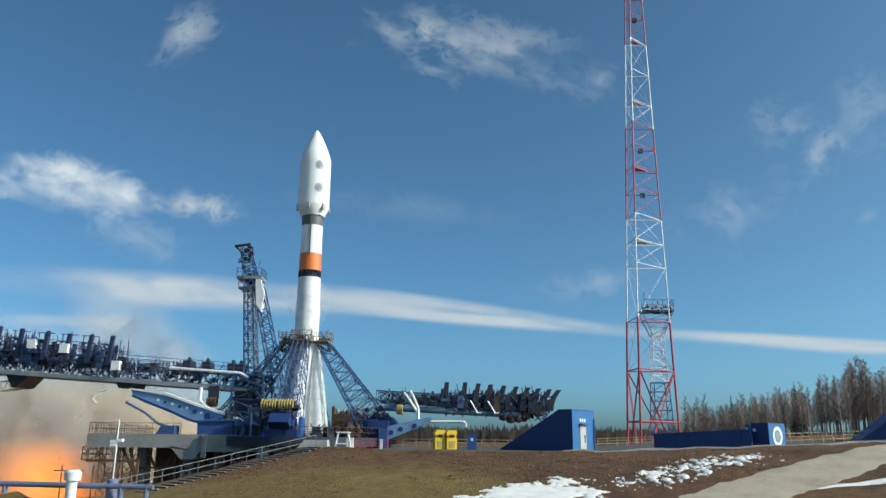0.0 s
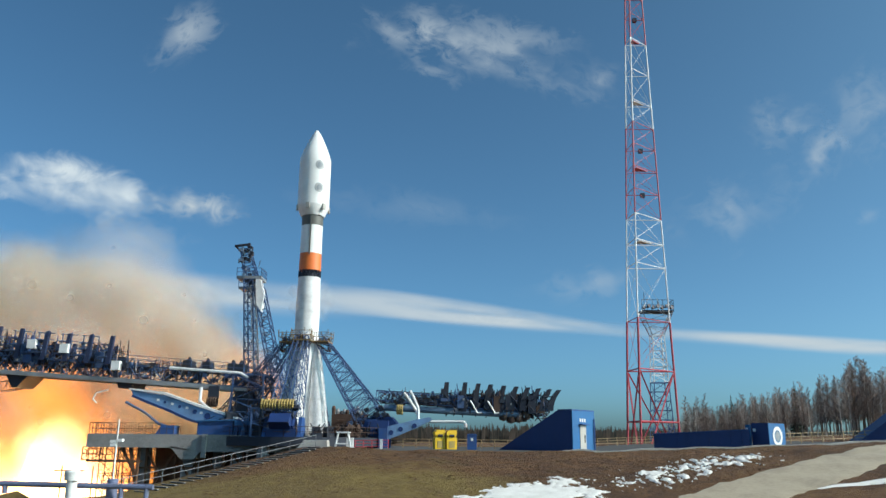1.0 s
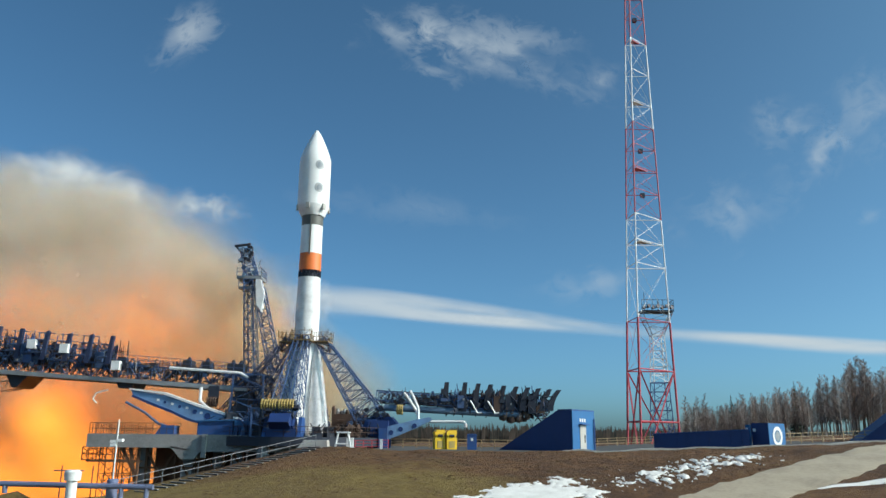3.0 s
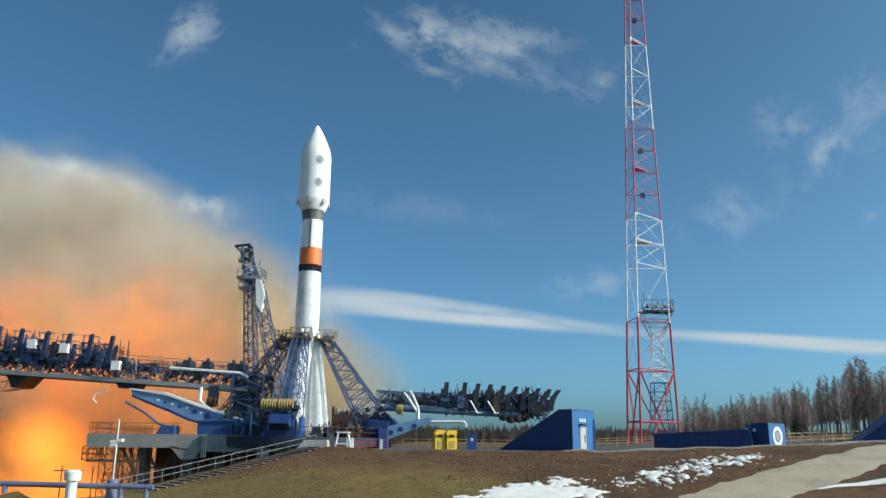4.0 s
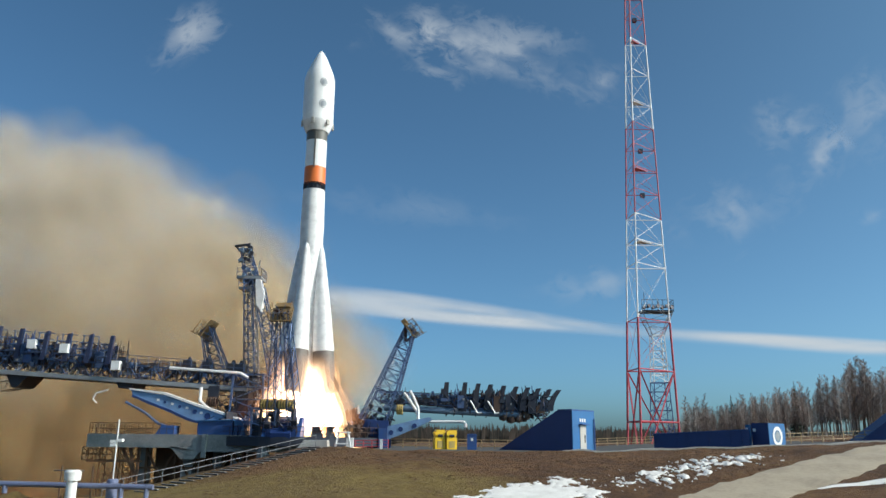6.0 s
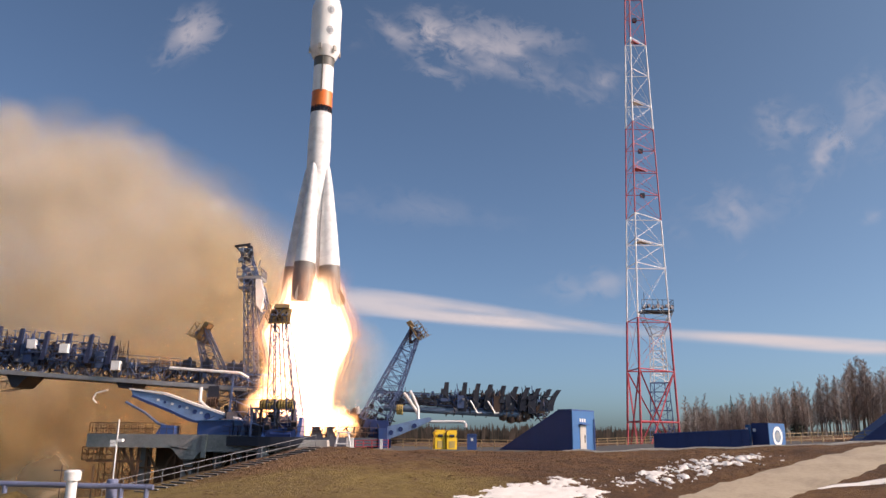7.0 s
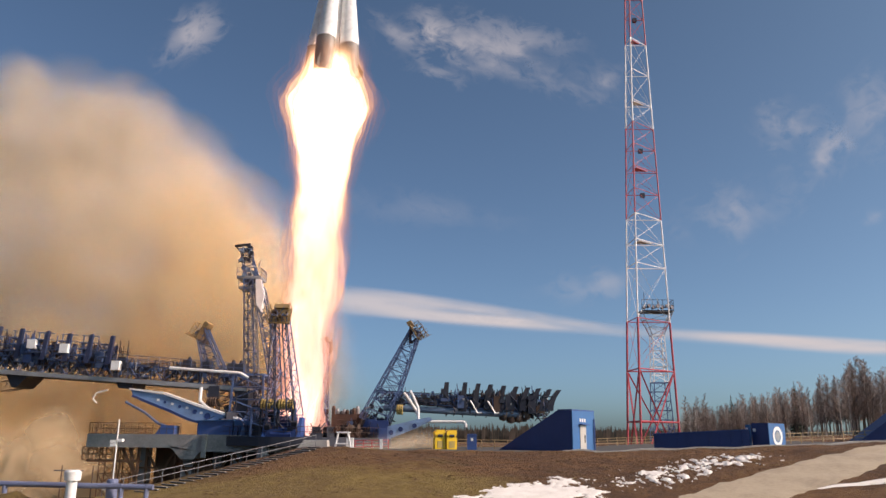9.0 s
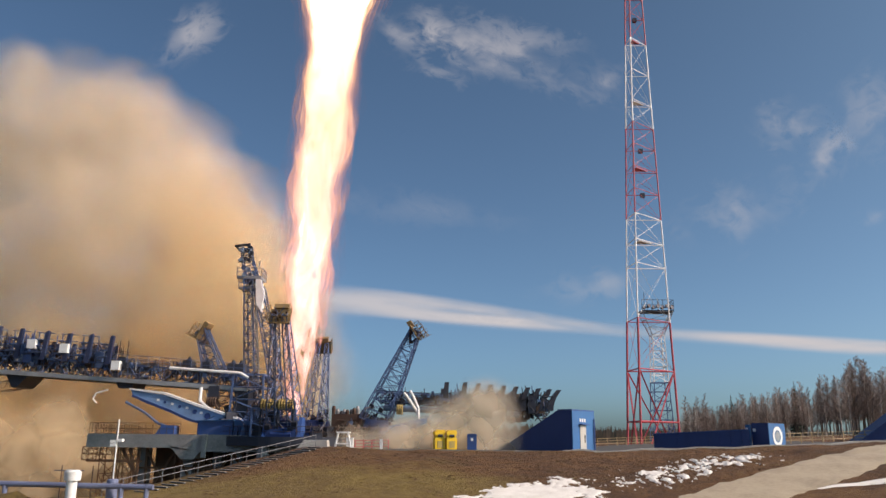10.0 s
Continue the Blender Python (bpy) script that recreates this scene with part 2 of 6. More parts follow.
def cloud_material(name, grain, size, low, high, power, glow=0.65, fray=1.3):
    """Thin cloud: torn by noise of real size, thinning towards the rim of its sheet."""
    m, nt, nodes, links, b = node_mat(name)
    nodes.remove(b)
    co = coords(nt)
    ln = nodes.new("ShaderNodeVectorMath")
    ln.operation = "LENGTH"
    links.new(co, ln.inputs[0])
    info = nodes.new("ShaderNodeObjectInfo")
    mp = nodes.new("ShaderNodeMapping")
    mp.inputs["Scale"].default_value = (size[0] / grain[0], 1, size[1] / grain[1])
    links.new(co, mp.inputs["Vector"])
    rnd = nodes.new("ShaderNodeCombineXYZ")
    links.new(math_node(nt, "MULTIPLY", info.outputs["Random"], 91.0), rnd.inputs[1])
    links.new(rnd.outputs[0], mp.inputs["Location"])
    big = noise_node(nt, 0.55, 3, 0.5, mp.outputs[0], 0.6)
    n = noise_node(nt, 1.7, 10, 0.62, mp.outputs[0], 0.55)
    patch = nodes.new("ShaderNodeMapRange")
    patch.interpolation_type = "SMOOTHSTEP"
    patch.inputs["From Min"].default_value, patch.inputs["From Max"].default_value = 0.36, 0.62
    links.new(big.outputs[0], patch.inputs["Value"])
    edge = nodes.new("ShaderNodeMapRange")
    edge.interpolation_type = "SMOOTHSTEP"
    edge.inputs["From Min"].default_value, edge.inputs["From Max"].default_value = 0.97, 0.25
    frayed = math_node(nt, "ADD", ln.outputs["Value"], math_node(nt, "MULTIPLY", math_node(nt, "SUBTRACT", n.outputs[0], 0.42), fray))
    links.new(math_node(nt, "MAXIMUM", frayed, math_node(nt, "SUBTRACT", math_node(nt, "MULTIPLY", ln.outputs["Value"], 4.0), 3.0)), edge.inputs["Value"])
    mr = nodes.new("ShaderNodeMapRange")
    mr.inputs["From Min"].default_value, mr.inputs["From Max"].default_value = low, high
    mr.inputs["To Max"].default_value = power
    body = math_node(nt, "ADD", n.outputs[0], math_node(nt, "MULTIPLY", patch.outputs[0], 0.22))
    links.new(body, mr.inputs["Value"])
    # the cloud's sunlit brightness is emitted by the sheet itself
    e = nodes.new("ShaderNodeEmission")
    e.inputs["Color"].default_value, e.inputs["Strength"].default_value = (0.80, 0.93, 1.0, 1), glow
    clear = nodes.new("ShaderNodeBsdfTransparent")
    mix = nodes.new("ShaderNodeMixShader")
    links.new(math_node(nt, "MULTIPLY", math_node(nt, "MULTIPLY", mr.outputs[0], math_node(nt, "ADD", math_node(nt, "MULTIPLY", patch.outputs[0], 0.75), 0.25)), edge.outputs[0]), mix.inputs[0])
    links.new(clear.outputs[0], mix.inputs[1])
    links.new(e.outputs[0], mix.inputs[2])
    links.new(mix.outputs[0], nodes["Material Output"].inputs["Surface"])
    return m


# ---- building ----
class Shape:
    """Collects solid pieces of one part and links them as one mesh."""

    def __init__(self):
        self.v, self.f = [], []

    def add(self, verts, faces):
        o = len(self.v)
        self.v += [tuple(p) for p in verts]
        self.f += [tuple(i + o for i in face) for face in faces]
        return self

    def box(self, x0, x1, y0, y1, z0, z1, m=None):
        vs = [Vector(p) for p in ((x0, y0, z0), (x1, y0, z0), (x1, y1, z0), (x0, y1, z0), (x0, y0, z1), (x1, y0, z1), (x1, y1, z1), (x0, y1, z1))]
        if m is not None:
            vs = [m @ p for p in vs]
        return self.add(vs, [(3, 2, 1, 0), (4, 5, 6, 7), (0, 1, 5, 4), (1, 2, 6, 5), (2, 3, 7, 6), (3, 0, 4, 7)])

    def bar(self, p, q, r, n=5, r2=None):
        p, q = Vector(p), Vector(q)
        r2 = r if r2 is None else r2
        t = (q - p).normalized()
        u = t.orthogonal().normalized()
        w = t.cross(u)
        vs = []
        for c, rad in ((p, r), (q, r2)):
            vs += [c + (u * math.cos(2 * math.pi * k / n) + w * math.sin(2 * math.pi * k / n)) * rad for k in range(n)]
        fs = [(k, (k + 1) % n, n + (k + 1) % n, n + k) for k in range(n)] + [tuple(range(n - 1, -1, -1)), tuple(range(n, 2 * n))]
        return self.add(vs, fs)

    def line(self, pts, r, n=6):
        for a, b in zip(pts, pts[1:]):
            self.bar(a, b, r, n)
        return self

    def lathe(self, prof, n=32, x=0.0, y=0.0, jitter=0.0, seed=0):
        o, k = [], len(prof)
        for r, z in prof:
            for i in range(n):
                a = 2 * math.pi * i / n
                rr = r
                if jitter:
                    rr = r * (1 + jitter * (noise.noise((2.2 * math.cos(a) + seed, 2.2 * math.sin(a), z * 0.2)) + 0.5 * noise.noise((4 * math.cos(a), 4 * math.sin(a) + seed, z * 0.7))))
                o.append((x + rr * math.cos(a), y + rr * math.sin(a), z))
        fs = [(j * n + i, j * n + (i + 1) % n, (j + 1) * n + (i + 1) % n, (j + 1) * n + i) for j in range(k - 1) for i in range(n)]
        fs += [tuple(range(n - 1, -1, -1)), tuple(range((k - 1) * n, k * n))]
        return self.add(o, fs)

    def prism(self, outline, y0, y1):
        """An outline in x and z, drawn out along y."""
        n = len(outline)
        vs = [(x, y0, z) for x, z in outline] + [(x, y1, z) for x, z in outline]
        return self.add(vs, [tuple(range(n)), tuple(range(2 * n - 1, n - 1, -1))] + [((i + 1) % n, i, n + i, n + (i + 1) % n) for i in range(n)])

    def truss(self, a, b, wa, wb, n, r, side=(0, 1, 0)):
        """A four-chord lattice from a to b with end widths wa and wb (one number, or two: along side, and across)."""
        a, b, side = Vector(a), Vector(b), Vector(side)
        t = (b - a).normalized()
        s = (side - t * side.dot(t)).normalized()
        u = t.cross(s)
        wa, wb = [(w, w) if isinstance(w, (int, float)) else w for w in (wa, wb)]
        rings = []
        for k in range(n + 1):
            f = k / n
            c = a.lerp(b, f)
            w0, w1 = (wa[0] * (1 - f) + wb[0] * f) / 2, (wa[1] * (1 - f) + wb[1] * f) / 2
            rings.append([c + s * (w0 * i) + u * (w1 * j) for i, j in ((-1, -1), (1, -1), (1, 1), (-1, 1))])
        for k in range(n):
            for i in range(4):
                j = (i + 1) % 4
                self.bar(rings[k][i], rings[k + 1][i], r, 4)
                self.bar(rings[k][i], rings[k][j], r * 0.6, 3)
                p, q = (rings[k][i], rings[k + 1][j]) if k % 2 else (rings[k][j], rings[k + 1][i])
                self.bar(p, q, r * 0.6, 3)
        for i in range(4):
            self.bar(rings[n][i], rings[n][(i + 1) % 4], r, 4)
        return self

    def rail(self, pts, h=1.1, step=1.5, r=0.035, bars=2):
        """A railing over points on a floor."""
        for a, b in zip(pts, pts[1:]):
            a, b = Vector(a), Vector(b)
            k = max(1, round((b - a).length / step))
            for i in range(k + 1):
                p = a.lerp(b, i / k)
                self.bar(p, p + Vector((0, 0, h)), r, 4)
            for i in range(bars):
                o = Vector((0, 0, h * (i + 1) / bars))
                self.bar(a + o, b + o, r, 4)
        return self

    def ob(self, name, mat, parent=None, label="", smooth=False):
        me = bpy.data.meshes.new(name)
        me.from_pydata(self.v, [], self.f)
        me.materials.append(mat)
        if smooth:
            me.polygons.foreach_set("use_smooth", [True] * len(me.polygons))
            me.set_sharp_from_angle(angle=radians(40))
        me.update()
        o = new(name, me)
        if parent is not None:
            o.parent = parent
        if label:
            o["label"] = label
        return o


def thing(name, label, category, at=(0, 0, 0), group="", turn=0.0):
    e = new(name)
    e.empty_display_size = 0.5
    e.matrix_basis = pose(*at, 0, 0, turn)
    return tagged(e, label, category, group)


def rand(a, b):
    return random.uniform(a, b)


def step(a, b, x):
    t = min(1, max(0, (x - a) / (b - a)))
    return t * t * (3 - 2 * t)


# ---- ground ----
RX, RY = -17.0, 96.0


def height(x, y):
    """The ground: a lawn that dips before the embankment of the pad, and the flame pit beside it."""
    pad = 0.12 + 0.045 * max(0, x - 16) * step(30, 70, y) * (1 - step(120, 300, y))
    near = -0.6 - 2.6 * step(5, 48, y)
    right = step(12, 40, x)
    z = near + (pad - near) * step(46 - 16 * right, 77, y)
    # the embankment falls away along the stairs, and behind them into the pit
    across = (x + 12.2) * -0.8 + (y - 77) * 0.6
    along = (x + 12.2) * -0.6 + (y - 77) * -0.8
    z -= step(-9.0, -23.0, x) * 1.2 * step(44, 62, y)
    w = (1 - step(1.5, 7.0, abs(across))) * step(-7.0, -1.0, along) * (1 - step(19, 26, along))
    z += (0.40 - 3.37 * min(max(along, 0), 24) / 18.8 - z) * w
    pit = step(1.6, 6.0, across) * step(-9.5, -12.5, x) * step(50, 58, y) * (1 - step(150, 175, y)) * (1 - step(-95, -120, x))
    z -= pit * 11
    ring = math.hypot(x - RX, y - RY)
    z -= (1 - step(7.0, 9.0, ring)) * (1 - pit) * 11
    z += 1.5 * math.exp(-((x + 20.2) ** 2 + (y - 38) ** 2) / 3.5)
    rough = step(62, 72, y) * (1 - step(77.2, 79.5, y)) * step(-11, -8, x)
    z += rough * (0.22 * noise.noise((x * 0.33, y * 0.4, 8)) + 0.12 * noise.noise((x * 0.9, y * 1.1, 6)))
    z += 0.10 * noise.noise((x * 0.12, y * 0.12, 0)) + 0.05 * noise.noise((x * 0.6, y * 0.6, 3)) * step(200, 100, y)
    return z


def build_ground():
    xs = sorted({*[i * 1.0 for i in range(-60, 71)], *[s * (60 + 3.5 * 1.28 ** k) for k in range(1, 29) for s in (-1, 1)]})
    ys = sorted({*[-2000 * 0.72 ** k for k in range(20)], *[i * 1.0 for i in range(-2, 125)], *[125 + 3.5 * 1.28 ** k for k in range(1, 29)]})
    s = Shape()
    s.v = [(x, y, height(x, y)) for y in ys for x in xs]
    w = len(xs)
    s.f = [(j * w + i, j * w + i + 1, (j + 1) * w + i + 1, (j + 1) * w + i) for j in range(len(ys) - 1) for i in range(w - 1)]
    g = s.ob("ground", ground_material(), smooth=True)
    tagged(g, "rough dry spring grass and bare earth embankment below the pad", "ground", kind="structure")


build_ground()


def drape(name, mat, inside, x0, x1, y0, y1, cell, lift, label, category, kind):
    """A thin layer lying on the ground wherever inside(x, y) > 0, thicker towards its middle."""
    nx, ny = int((x1 - x0) / cell), int((y1 - y0) / cell)
    vals = {(i, j): inside(x0 + i * cell, y0 + j * cell) for i in range(nx + 1) for j in range(ny + 1)}
    ids, s = {}, Shape()

    def vid(i, j):
        if (i, j) not in ids:
            ids[i, j] = len(s.v)
            v = vals[i, j]
            x, y = x0 + i * cell, y0 + j * cell
            s.v.append((x, y, height(x, y) + (lift * min(1, v * 3) if v > 0 else -0.06)))
        return ids[i, j]

    for i in range(nx):
        for j in range(ny):
            q = ((i, j), (i + 1, j), (i + 1, j + 1), (i, j + 1))
            if max(vals[k] for k in q) > 0:
                s.f.append(tuple(vid(*k) for k in q))
    o = s.ob(name, mat, smooth=True)
    return tagged(o, label, category, kind=kind)


def road_side(x, y):
    """Signed distance into the gravel road that climbs past the lawn to the pad."""
    d = abs((x - 16.2) * 0.59 - (y - 54.9) * 0.81 - 2.9)
    return min(2.9 - d + 0.7 * noise.noise((x * 0.25, y * 0.25, 7)) + 0.3 * noise.noise((x * 1.1, y * 1.1, 2)), 79 - y)


ROADMAT = painted("worn_road", (0.38, 0.315, 0.225), 0.95, 0, 0.45, (0.13, 0.10, 0.075), 0.25, 0.9)
SNOWMAT = painted("old_snow", (0.72, 0.70, 0.66), 0.8, 0, 0.35, (0.42, 0.38, 0.33), 0.9, 0.8)
drape("road", ROADMAT, road_side, -20, 62, 20, 80, 0.4, 0.05, "worn pale concrete and gravel service road", "road", "structure")


def snow_a(x, y):
    e = 1 - ((x - 6.6) / 5.2) ** 2 - ((y - 56.0 - 0.45 * (x - 6.6)) / 3.9) ** 2
    return e + 0.8 * noise.noise((x * 0.5, y * 0.4, 5)) + 0.8 * noise.noise((x * 1.6, y * 1.1, 9)) + 0.6 * noise.noise((x * 4.5, y * 4.5, 3)) - 0.1


def snow_b(x, y):
    u, v = (x - 20.5) * 0.83 + (y - 64) * 0.56, (x - 20.5) * -0.56 + (y - 64) * 0.83
    e = 0.35 - (u / 10.5) ** 4 - (v / 3.4) ** 2
    return e + 0.9 * noise.noise((x * 0.7, y * 0.5, 15)) + 1.1 * noise.noise((x * 1.9, y * 1.1, 19)) + 0.9 * noise.noise((x * 5, y * 4, 11)) - 0.32


drape("snow_patch", SNOWMAT, snow_a, -1, 14, 49, 64, 0.14, 0.07, "old melting snow patch on the brown lawn", "snow", "stuff")
drape("snow_patch", SNOWMAT, lambda x, y: 0.05 + 0.12 * (x - 25.0) - abs(y - 54.9 - 0.1 * (x - 25)) * 1.1 + 0.12 * noise.noise((x * 2, y * 2, 4)), 24, 40, 52, 58, 0.2, 0.12, "narrow strip of old snow beside the road", "snow", "stuff")
drape("snow_patch", SNOWMAT, snow_b, 10, 31, 54, 74, 0.14, 0.09, "scattered dirty snow remains on dark earth", "snow", "stuff")
PADMAT = painted("dark_pad_asphalt", (0.06, 0.058, 0.055), 0.9, 0, 0.4, (0.02, 0.02, 0.02), 0.3, 0.6)
drape("pavement", PADMAT, lambda x, y: min(y - 78.6, 118 - y, x + 7.5, 44 - x, math.hypot(x - RX, y - RY) - 11), -8, 45, 78, 119, 1.0, 0.05, "dark worn asphalt of the launch pad", "pavement", "structure")


def build_kerb():
    k = Shape()
    for i in range(17):
        x0, x1 = 12 + i * 1.9, 12 + (i + 1) * 1.9
        y0, y1 = 77.6, 77.6
        z0, z1 = height(x0, y0), height(x1, y1)
        k.add([(x0, y0, z0 - 0.2), (x1, y1, z1 - 0.2), (x1, y1 + 0.7, z1 - 0.2), (x0, y0 + 0.7, z0 - 0.2), (x0, y0, z0 + 0.16), (x1, y1, z1 + 0.16), (x1, y1 + 0.7, z1 + 0.16), (x0, y0 + 0.7, z0 + 0.16)],
              [(3, 2, 1, 0), (4, 5, 6, 7), (0, 1, 5, 4), (1, 2, 6, 5), (2, 3, 7, 6), (3, 0, 4, 7)])
    tagged(k.ob("pad_kerb", LIGHTCONCRETE), "pale concrete kerb along the pad edge", "kerb", kind="structure")


build_kerb()


def build_tufts():
    s, rnd = Shape(), random.Random(5)
    for k in range(5200):
        x, y = rnd.uniform(-22, 34), rnd.uniform(54, 78.5)
        if road_side(x, y) > 0 or snow_a(x, y) > 0.1 or snow_b(x, y) > 0.1:
            continue
        if noise.noise((x * 0.35, y * 0.35, 21)) + (y - 66) * 0.03 < rnd.uniform(-0.3, 0.45) or (x + 12.2) * -0.8 + (y - 77) * 0.6 > -1.4:
            continue
        z, h, w = height(x, y), rnd.uniform(0.02, 0.07), rnd.uniform(0.2, 0.5)
        for j in range(4):
            a = rnd.uniform(0, 6.283)
            d = Vector((math.cos(a), math.sin(a), 0)) * w * 0.5
            t = Vector((rnd.uniform(-0.1, 0.1), rnd.uniform(-0.1, 0.1), h * rnd.uniform(0.6, 1.2)))
            c = Vector((x + rnd.uniform(-w, w), y + rnd.uniform(-w, w), z - 0.03))
            n = Vector((-d.y, d.x, 0)) * 0.35
            s.add([c - d, c + n, c + d, c - n, c + t], [(0, 1, 4), (1, 2, 4), (2, 3, 4), (3, 0, 4)])
    tagged(s.ob("heath_tufts", TUFT), "tufts of dry brown grass and heather on the bank", "grass", kind="stuff")


def tuft_material():
    m, nt, nodes, links, b = node_mat("dry_tufts")
    g = nt.nodes.new("ShaderNodeNewGeometry")
    links.new(ramp(nt, g.outputs["Random Per Island"], (0.0, (0.07, 0.034, 0.016)), (0.5, (0.12, 0.062, 0.027)), (0.85, (0.18, 0.105, 0.042)), (1.0, (0.17, 0.12, 0.042))), b.inputs["Base Color"])
    b.inputs["Roughness"].default_value = 0.95
    return m


TUFT = tuft_material()
build_tufts()


# ---- rocket ----
def torn_column(prof, n, seed):
    """A round column whose wall is rougher and whose middle strays further towards its lower end."""
    s = Shape()
    for r, z in prof:
        low = min(1.0, max(0.0, (-8 - z) / 40))
        cx, cy = [low * 1.1 * noise.noise((z * 0.10, 11.0 + o, 0)) for o in (0, 20)]
        for i in range(n):
            a = 2 * math.pi * i / n
            c, d = math.cos(a), math.sin(a)
            big = noise.noise((1.3 * c + seed * 0.3, 1.3 * d, z * 0.16))
            small = noise.noise((3.2 * c, 3.2 * d + seed, z * 0.45))
            rr = r * (1 + (0.14 + 0.34 * low) * big + (0.08 + 0.20 * low) * small)
            s.v.append((cx + rr * c, cy + rr * d, z))
    k = len(prof)
    s.f = [(j * n + i, j * n + (i + 1) % n, (j + 1) * n + (i + 1) % n, (j + 1) * n + i) for j in range(k - 1) for i in range(n)]
    s.f += [tuple(range(n - 1, -1, -1)), tuple(range((k - 1) * n, k * n))]
    return s


def build_rocket():
    r = thing("rocket", "white three-stage launch rocket with orange band and grey boosters", "rocket", (RX, RY, -5.2))
    fairing = Shape().lathe([(2.05, 35.7), (2.05, 41.5), (1.99, 42.2), (1.76, 43.0), (1.26, 44.25), (0.68, 45.5), (0.24, 46.25), (0.05, 46.4)], 40).ob("fairing", WHITE, r, "white payload fairing", True)
    for z in (40.9, 37.8):
        e = Shape()
        for k, (ra, rb, d) in enumerate(((0.0, 0.42, 0.03), (0.5, 0.62, 0.03))):
            n = 20
            vs, fs = [], []
            for i in range(n):
                a = 2 * math.pi * i / n
                for q in (ra, rb):
                    px, pz = q * math.cos(a), q * math.sin(a)
                    th = px / 2.05
                    vs.append(((2.05 + d) * math.sin(th), -(2.05 + d) * math.cos(th), pz))
            fs = [(2 * i, 2 * i + 1, 2 * ((i + 1) % n) + 1, 2 * ((i + 1) % n)) for i in range(n)]
            e.add(vs, fs)
        o = e.ob("emblem", GREYEMBLEM, fairing, "round grey emblem")
        o.matrix_basis = pose(0, 0, z, 0, 0, 28)
    Shape().lathe([(1.5, 34.3), (2.05, 35.5), (2.08, 35.7)], 40).ob("fairing_skirt", FROST, r, "pale conical adapter ring", True)
    for a in range(0, 360, 60):
        Shape().box(2.0, 2.16, -0.22, 0.22, 35.0, 35.75, pose(0, 0, 0, 0, 0, a + 20)).ob("bracket", LIGHTCONCRETE, r)
    Shape().lathe([(1.36, 33.0), (1.38, 34.3)], 40).ob("grey_ring", GREYBAND, r, "dark grey ring", True)
    Shape().lathe([(1.37, 29.3), (1.36, 33.0)], 40).ob("third_stage", WHITE, r, "", True)
    Shape().box(-0.09, 0.09, -1.47, -1.36, 29.0, 34.2, pose(0, 0, 0, 0, 0, 2)).ob("cable_duct", GREYBAND, r, "dark cable duct")
    Shape().lathe([(1.40, 27.1), (1.38, 29.3)], 40).ob("orange_band", ORANGE, r, "bright orange engine section", True)
    lat = Shape()
    n = 20
    for i in range(n):
        a, b, c = [2 * math.pi * (i + o) / n for o in (0, 0.5, 1)]
        lat.bar((1.38 * math.cos(a), 1.38 * math.sin(a), 26.2), (1.38 * math.cos(b), 1.38 * math.sin(b), 27.1), 0.07, 4)
        lat.bar((1.38 * math.cos(c), 1.38 * math.sin(c), 26.2), (1.38 * math.cos(b), 1.38 * math.sin(b), 27.1), 0.07, 4)
    lat.lathe([(0.9, 26.2), (0.9, 27.1)], 16)
    lat.ob("interstage_lattice", DARK, r, "dark lattice interstage")
    Shape().lathe([(0.95, 0.6), (1.05, 7.0), (1.2, 14.0), (1.47, 19.0), (1.50, 21.5), (1.40, 26.2)], 40).ob("core_stage", FROST, r, "frosted white core stage", True)
    nz = Shape()
    for x, y in ((-0.4, -0.4), (0.4, -0.4), (0.4, 0.4), (-0.4, 0.4)):
        nz.lathe([(0.36, -0.7), (0.2, 0.3), (0.2, 0.7)], 12, x, y)
    nz.ob("nozzles", DARK, r, "dark engine nozzles", True)
    for k in range(4):
        ang = -14 + 90 * k
        m = pose(0, 0, 0, 0, 0, ang) @ pose(2.75, 0, 0, 0, -4.3, 0)
        b = Shape().lathe([(1.30, 5.2), (1.26, 6.6), (1.03, 10.6), (0.70, 15.2), (0.42, 18.0), (0.22, 18.8), (0.05, 19.0)], 28).ob("booster", FROST, r, "white tapered strap-on booster", True)
        b.matrix_basis = m
        Shape().lathe([(1.32, 5.1), (1.315, 6.2)], 28).ob("white_ring", WHITE, b, "clean white ring", True)
        Shape().lathe([(1.34, 0.0), (1.34, 2.2), (1.325, 5.1)], 28).ob("engine_skirt", SKIRT, b, "grey engine section", True)
        bn = Shape()
        for x, y in ((-0.5, -0.5), (0.5, -0.5), (0.5, 0.5), (-0.5, 0.5)):
            bn.lathe([(0.38, -0.8), (0.2, 0.2), (0.2, 0.5)], 10, x, y)
        bn.ob("nozzles", DARK, b, "dark engine nozzles", True)
        Shape().prism([(1.2, 0.1), (1.95, 0.0), (1.95, 0.9), (1.3, 2.2)], -0.05, 0.05).ob("fin", SKIRT, b, "small grey fin")
    # the fire below the engines, in shells from the hot core outwards
    prof = [(3.9, 4.6), (4.0, 2.0), (4.2, 0.0), (5.2, -2.4), (5.9, -4.6), (5.3, -7.6), (4.2, -11.0), (3.6, -16), (3.5, -24), (3.4, -34), (3.0, -44), (2.4, -54), (0.6, -66)]
    fine = []
    for (ra, za), (rb, zb) in zip(prof, prof[1:]):
        fine += [(ra + (rb - ra) * i / 7, za + (zb - za) * i / 7) for i in range(7)]
    fine.append(prof[-1])
    plume = None
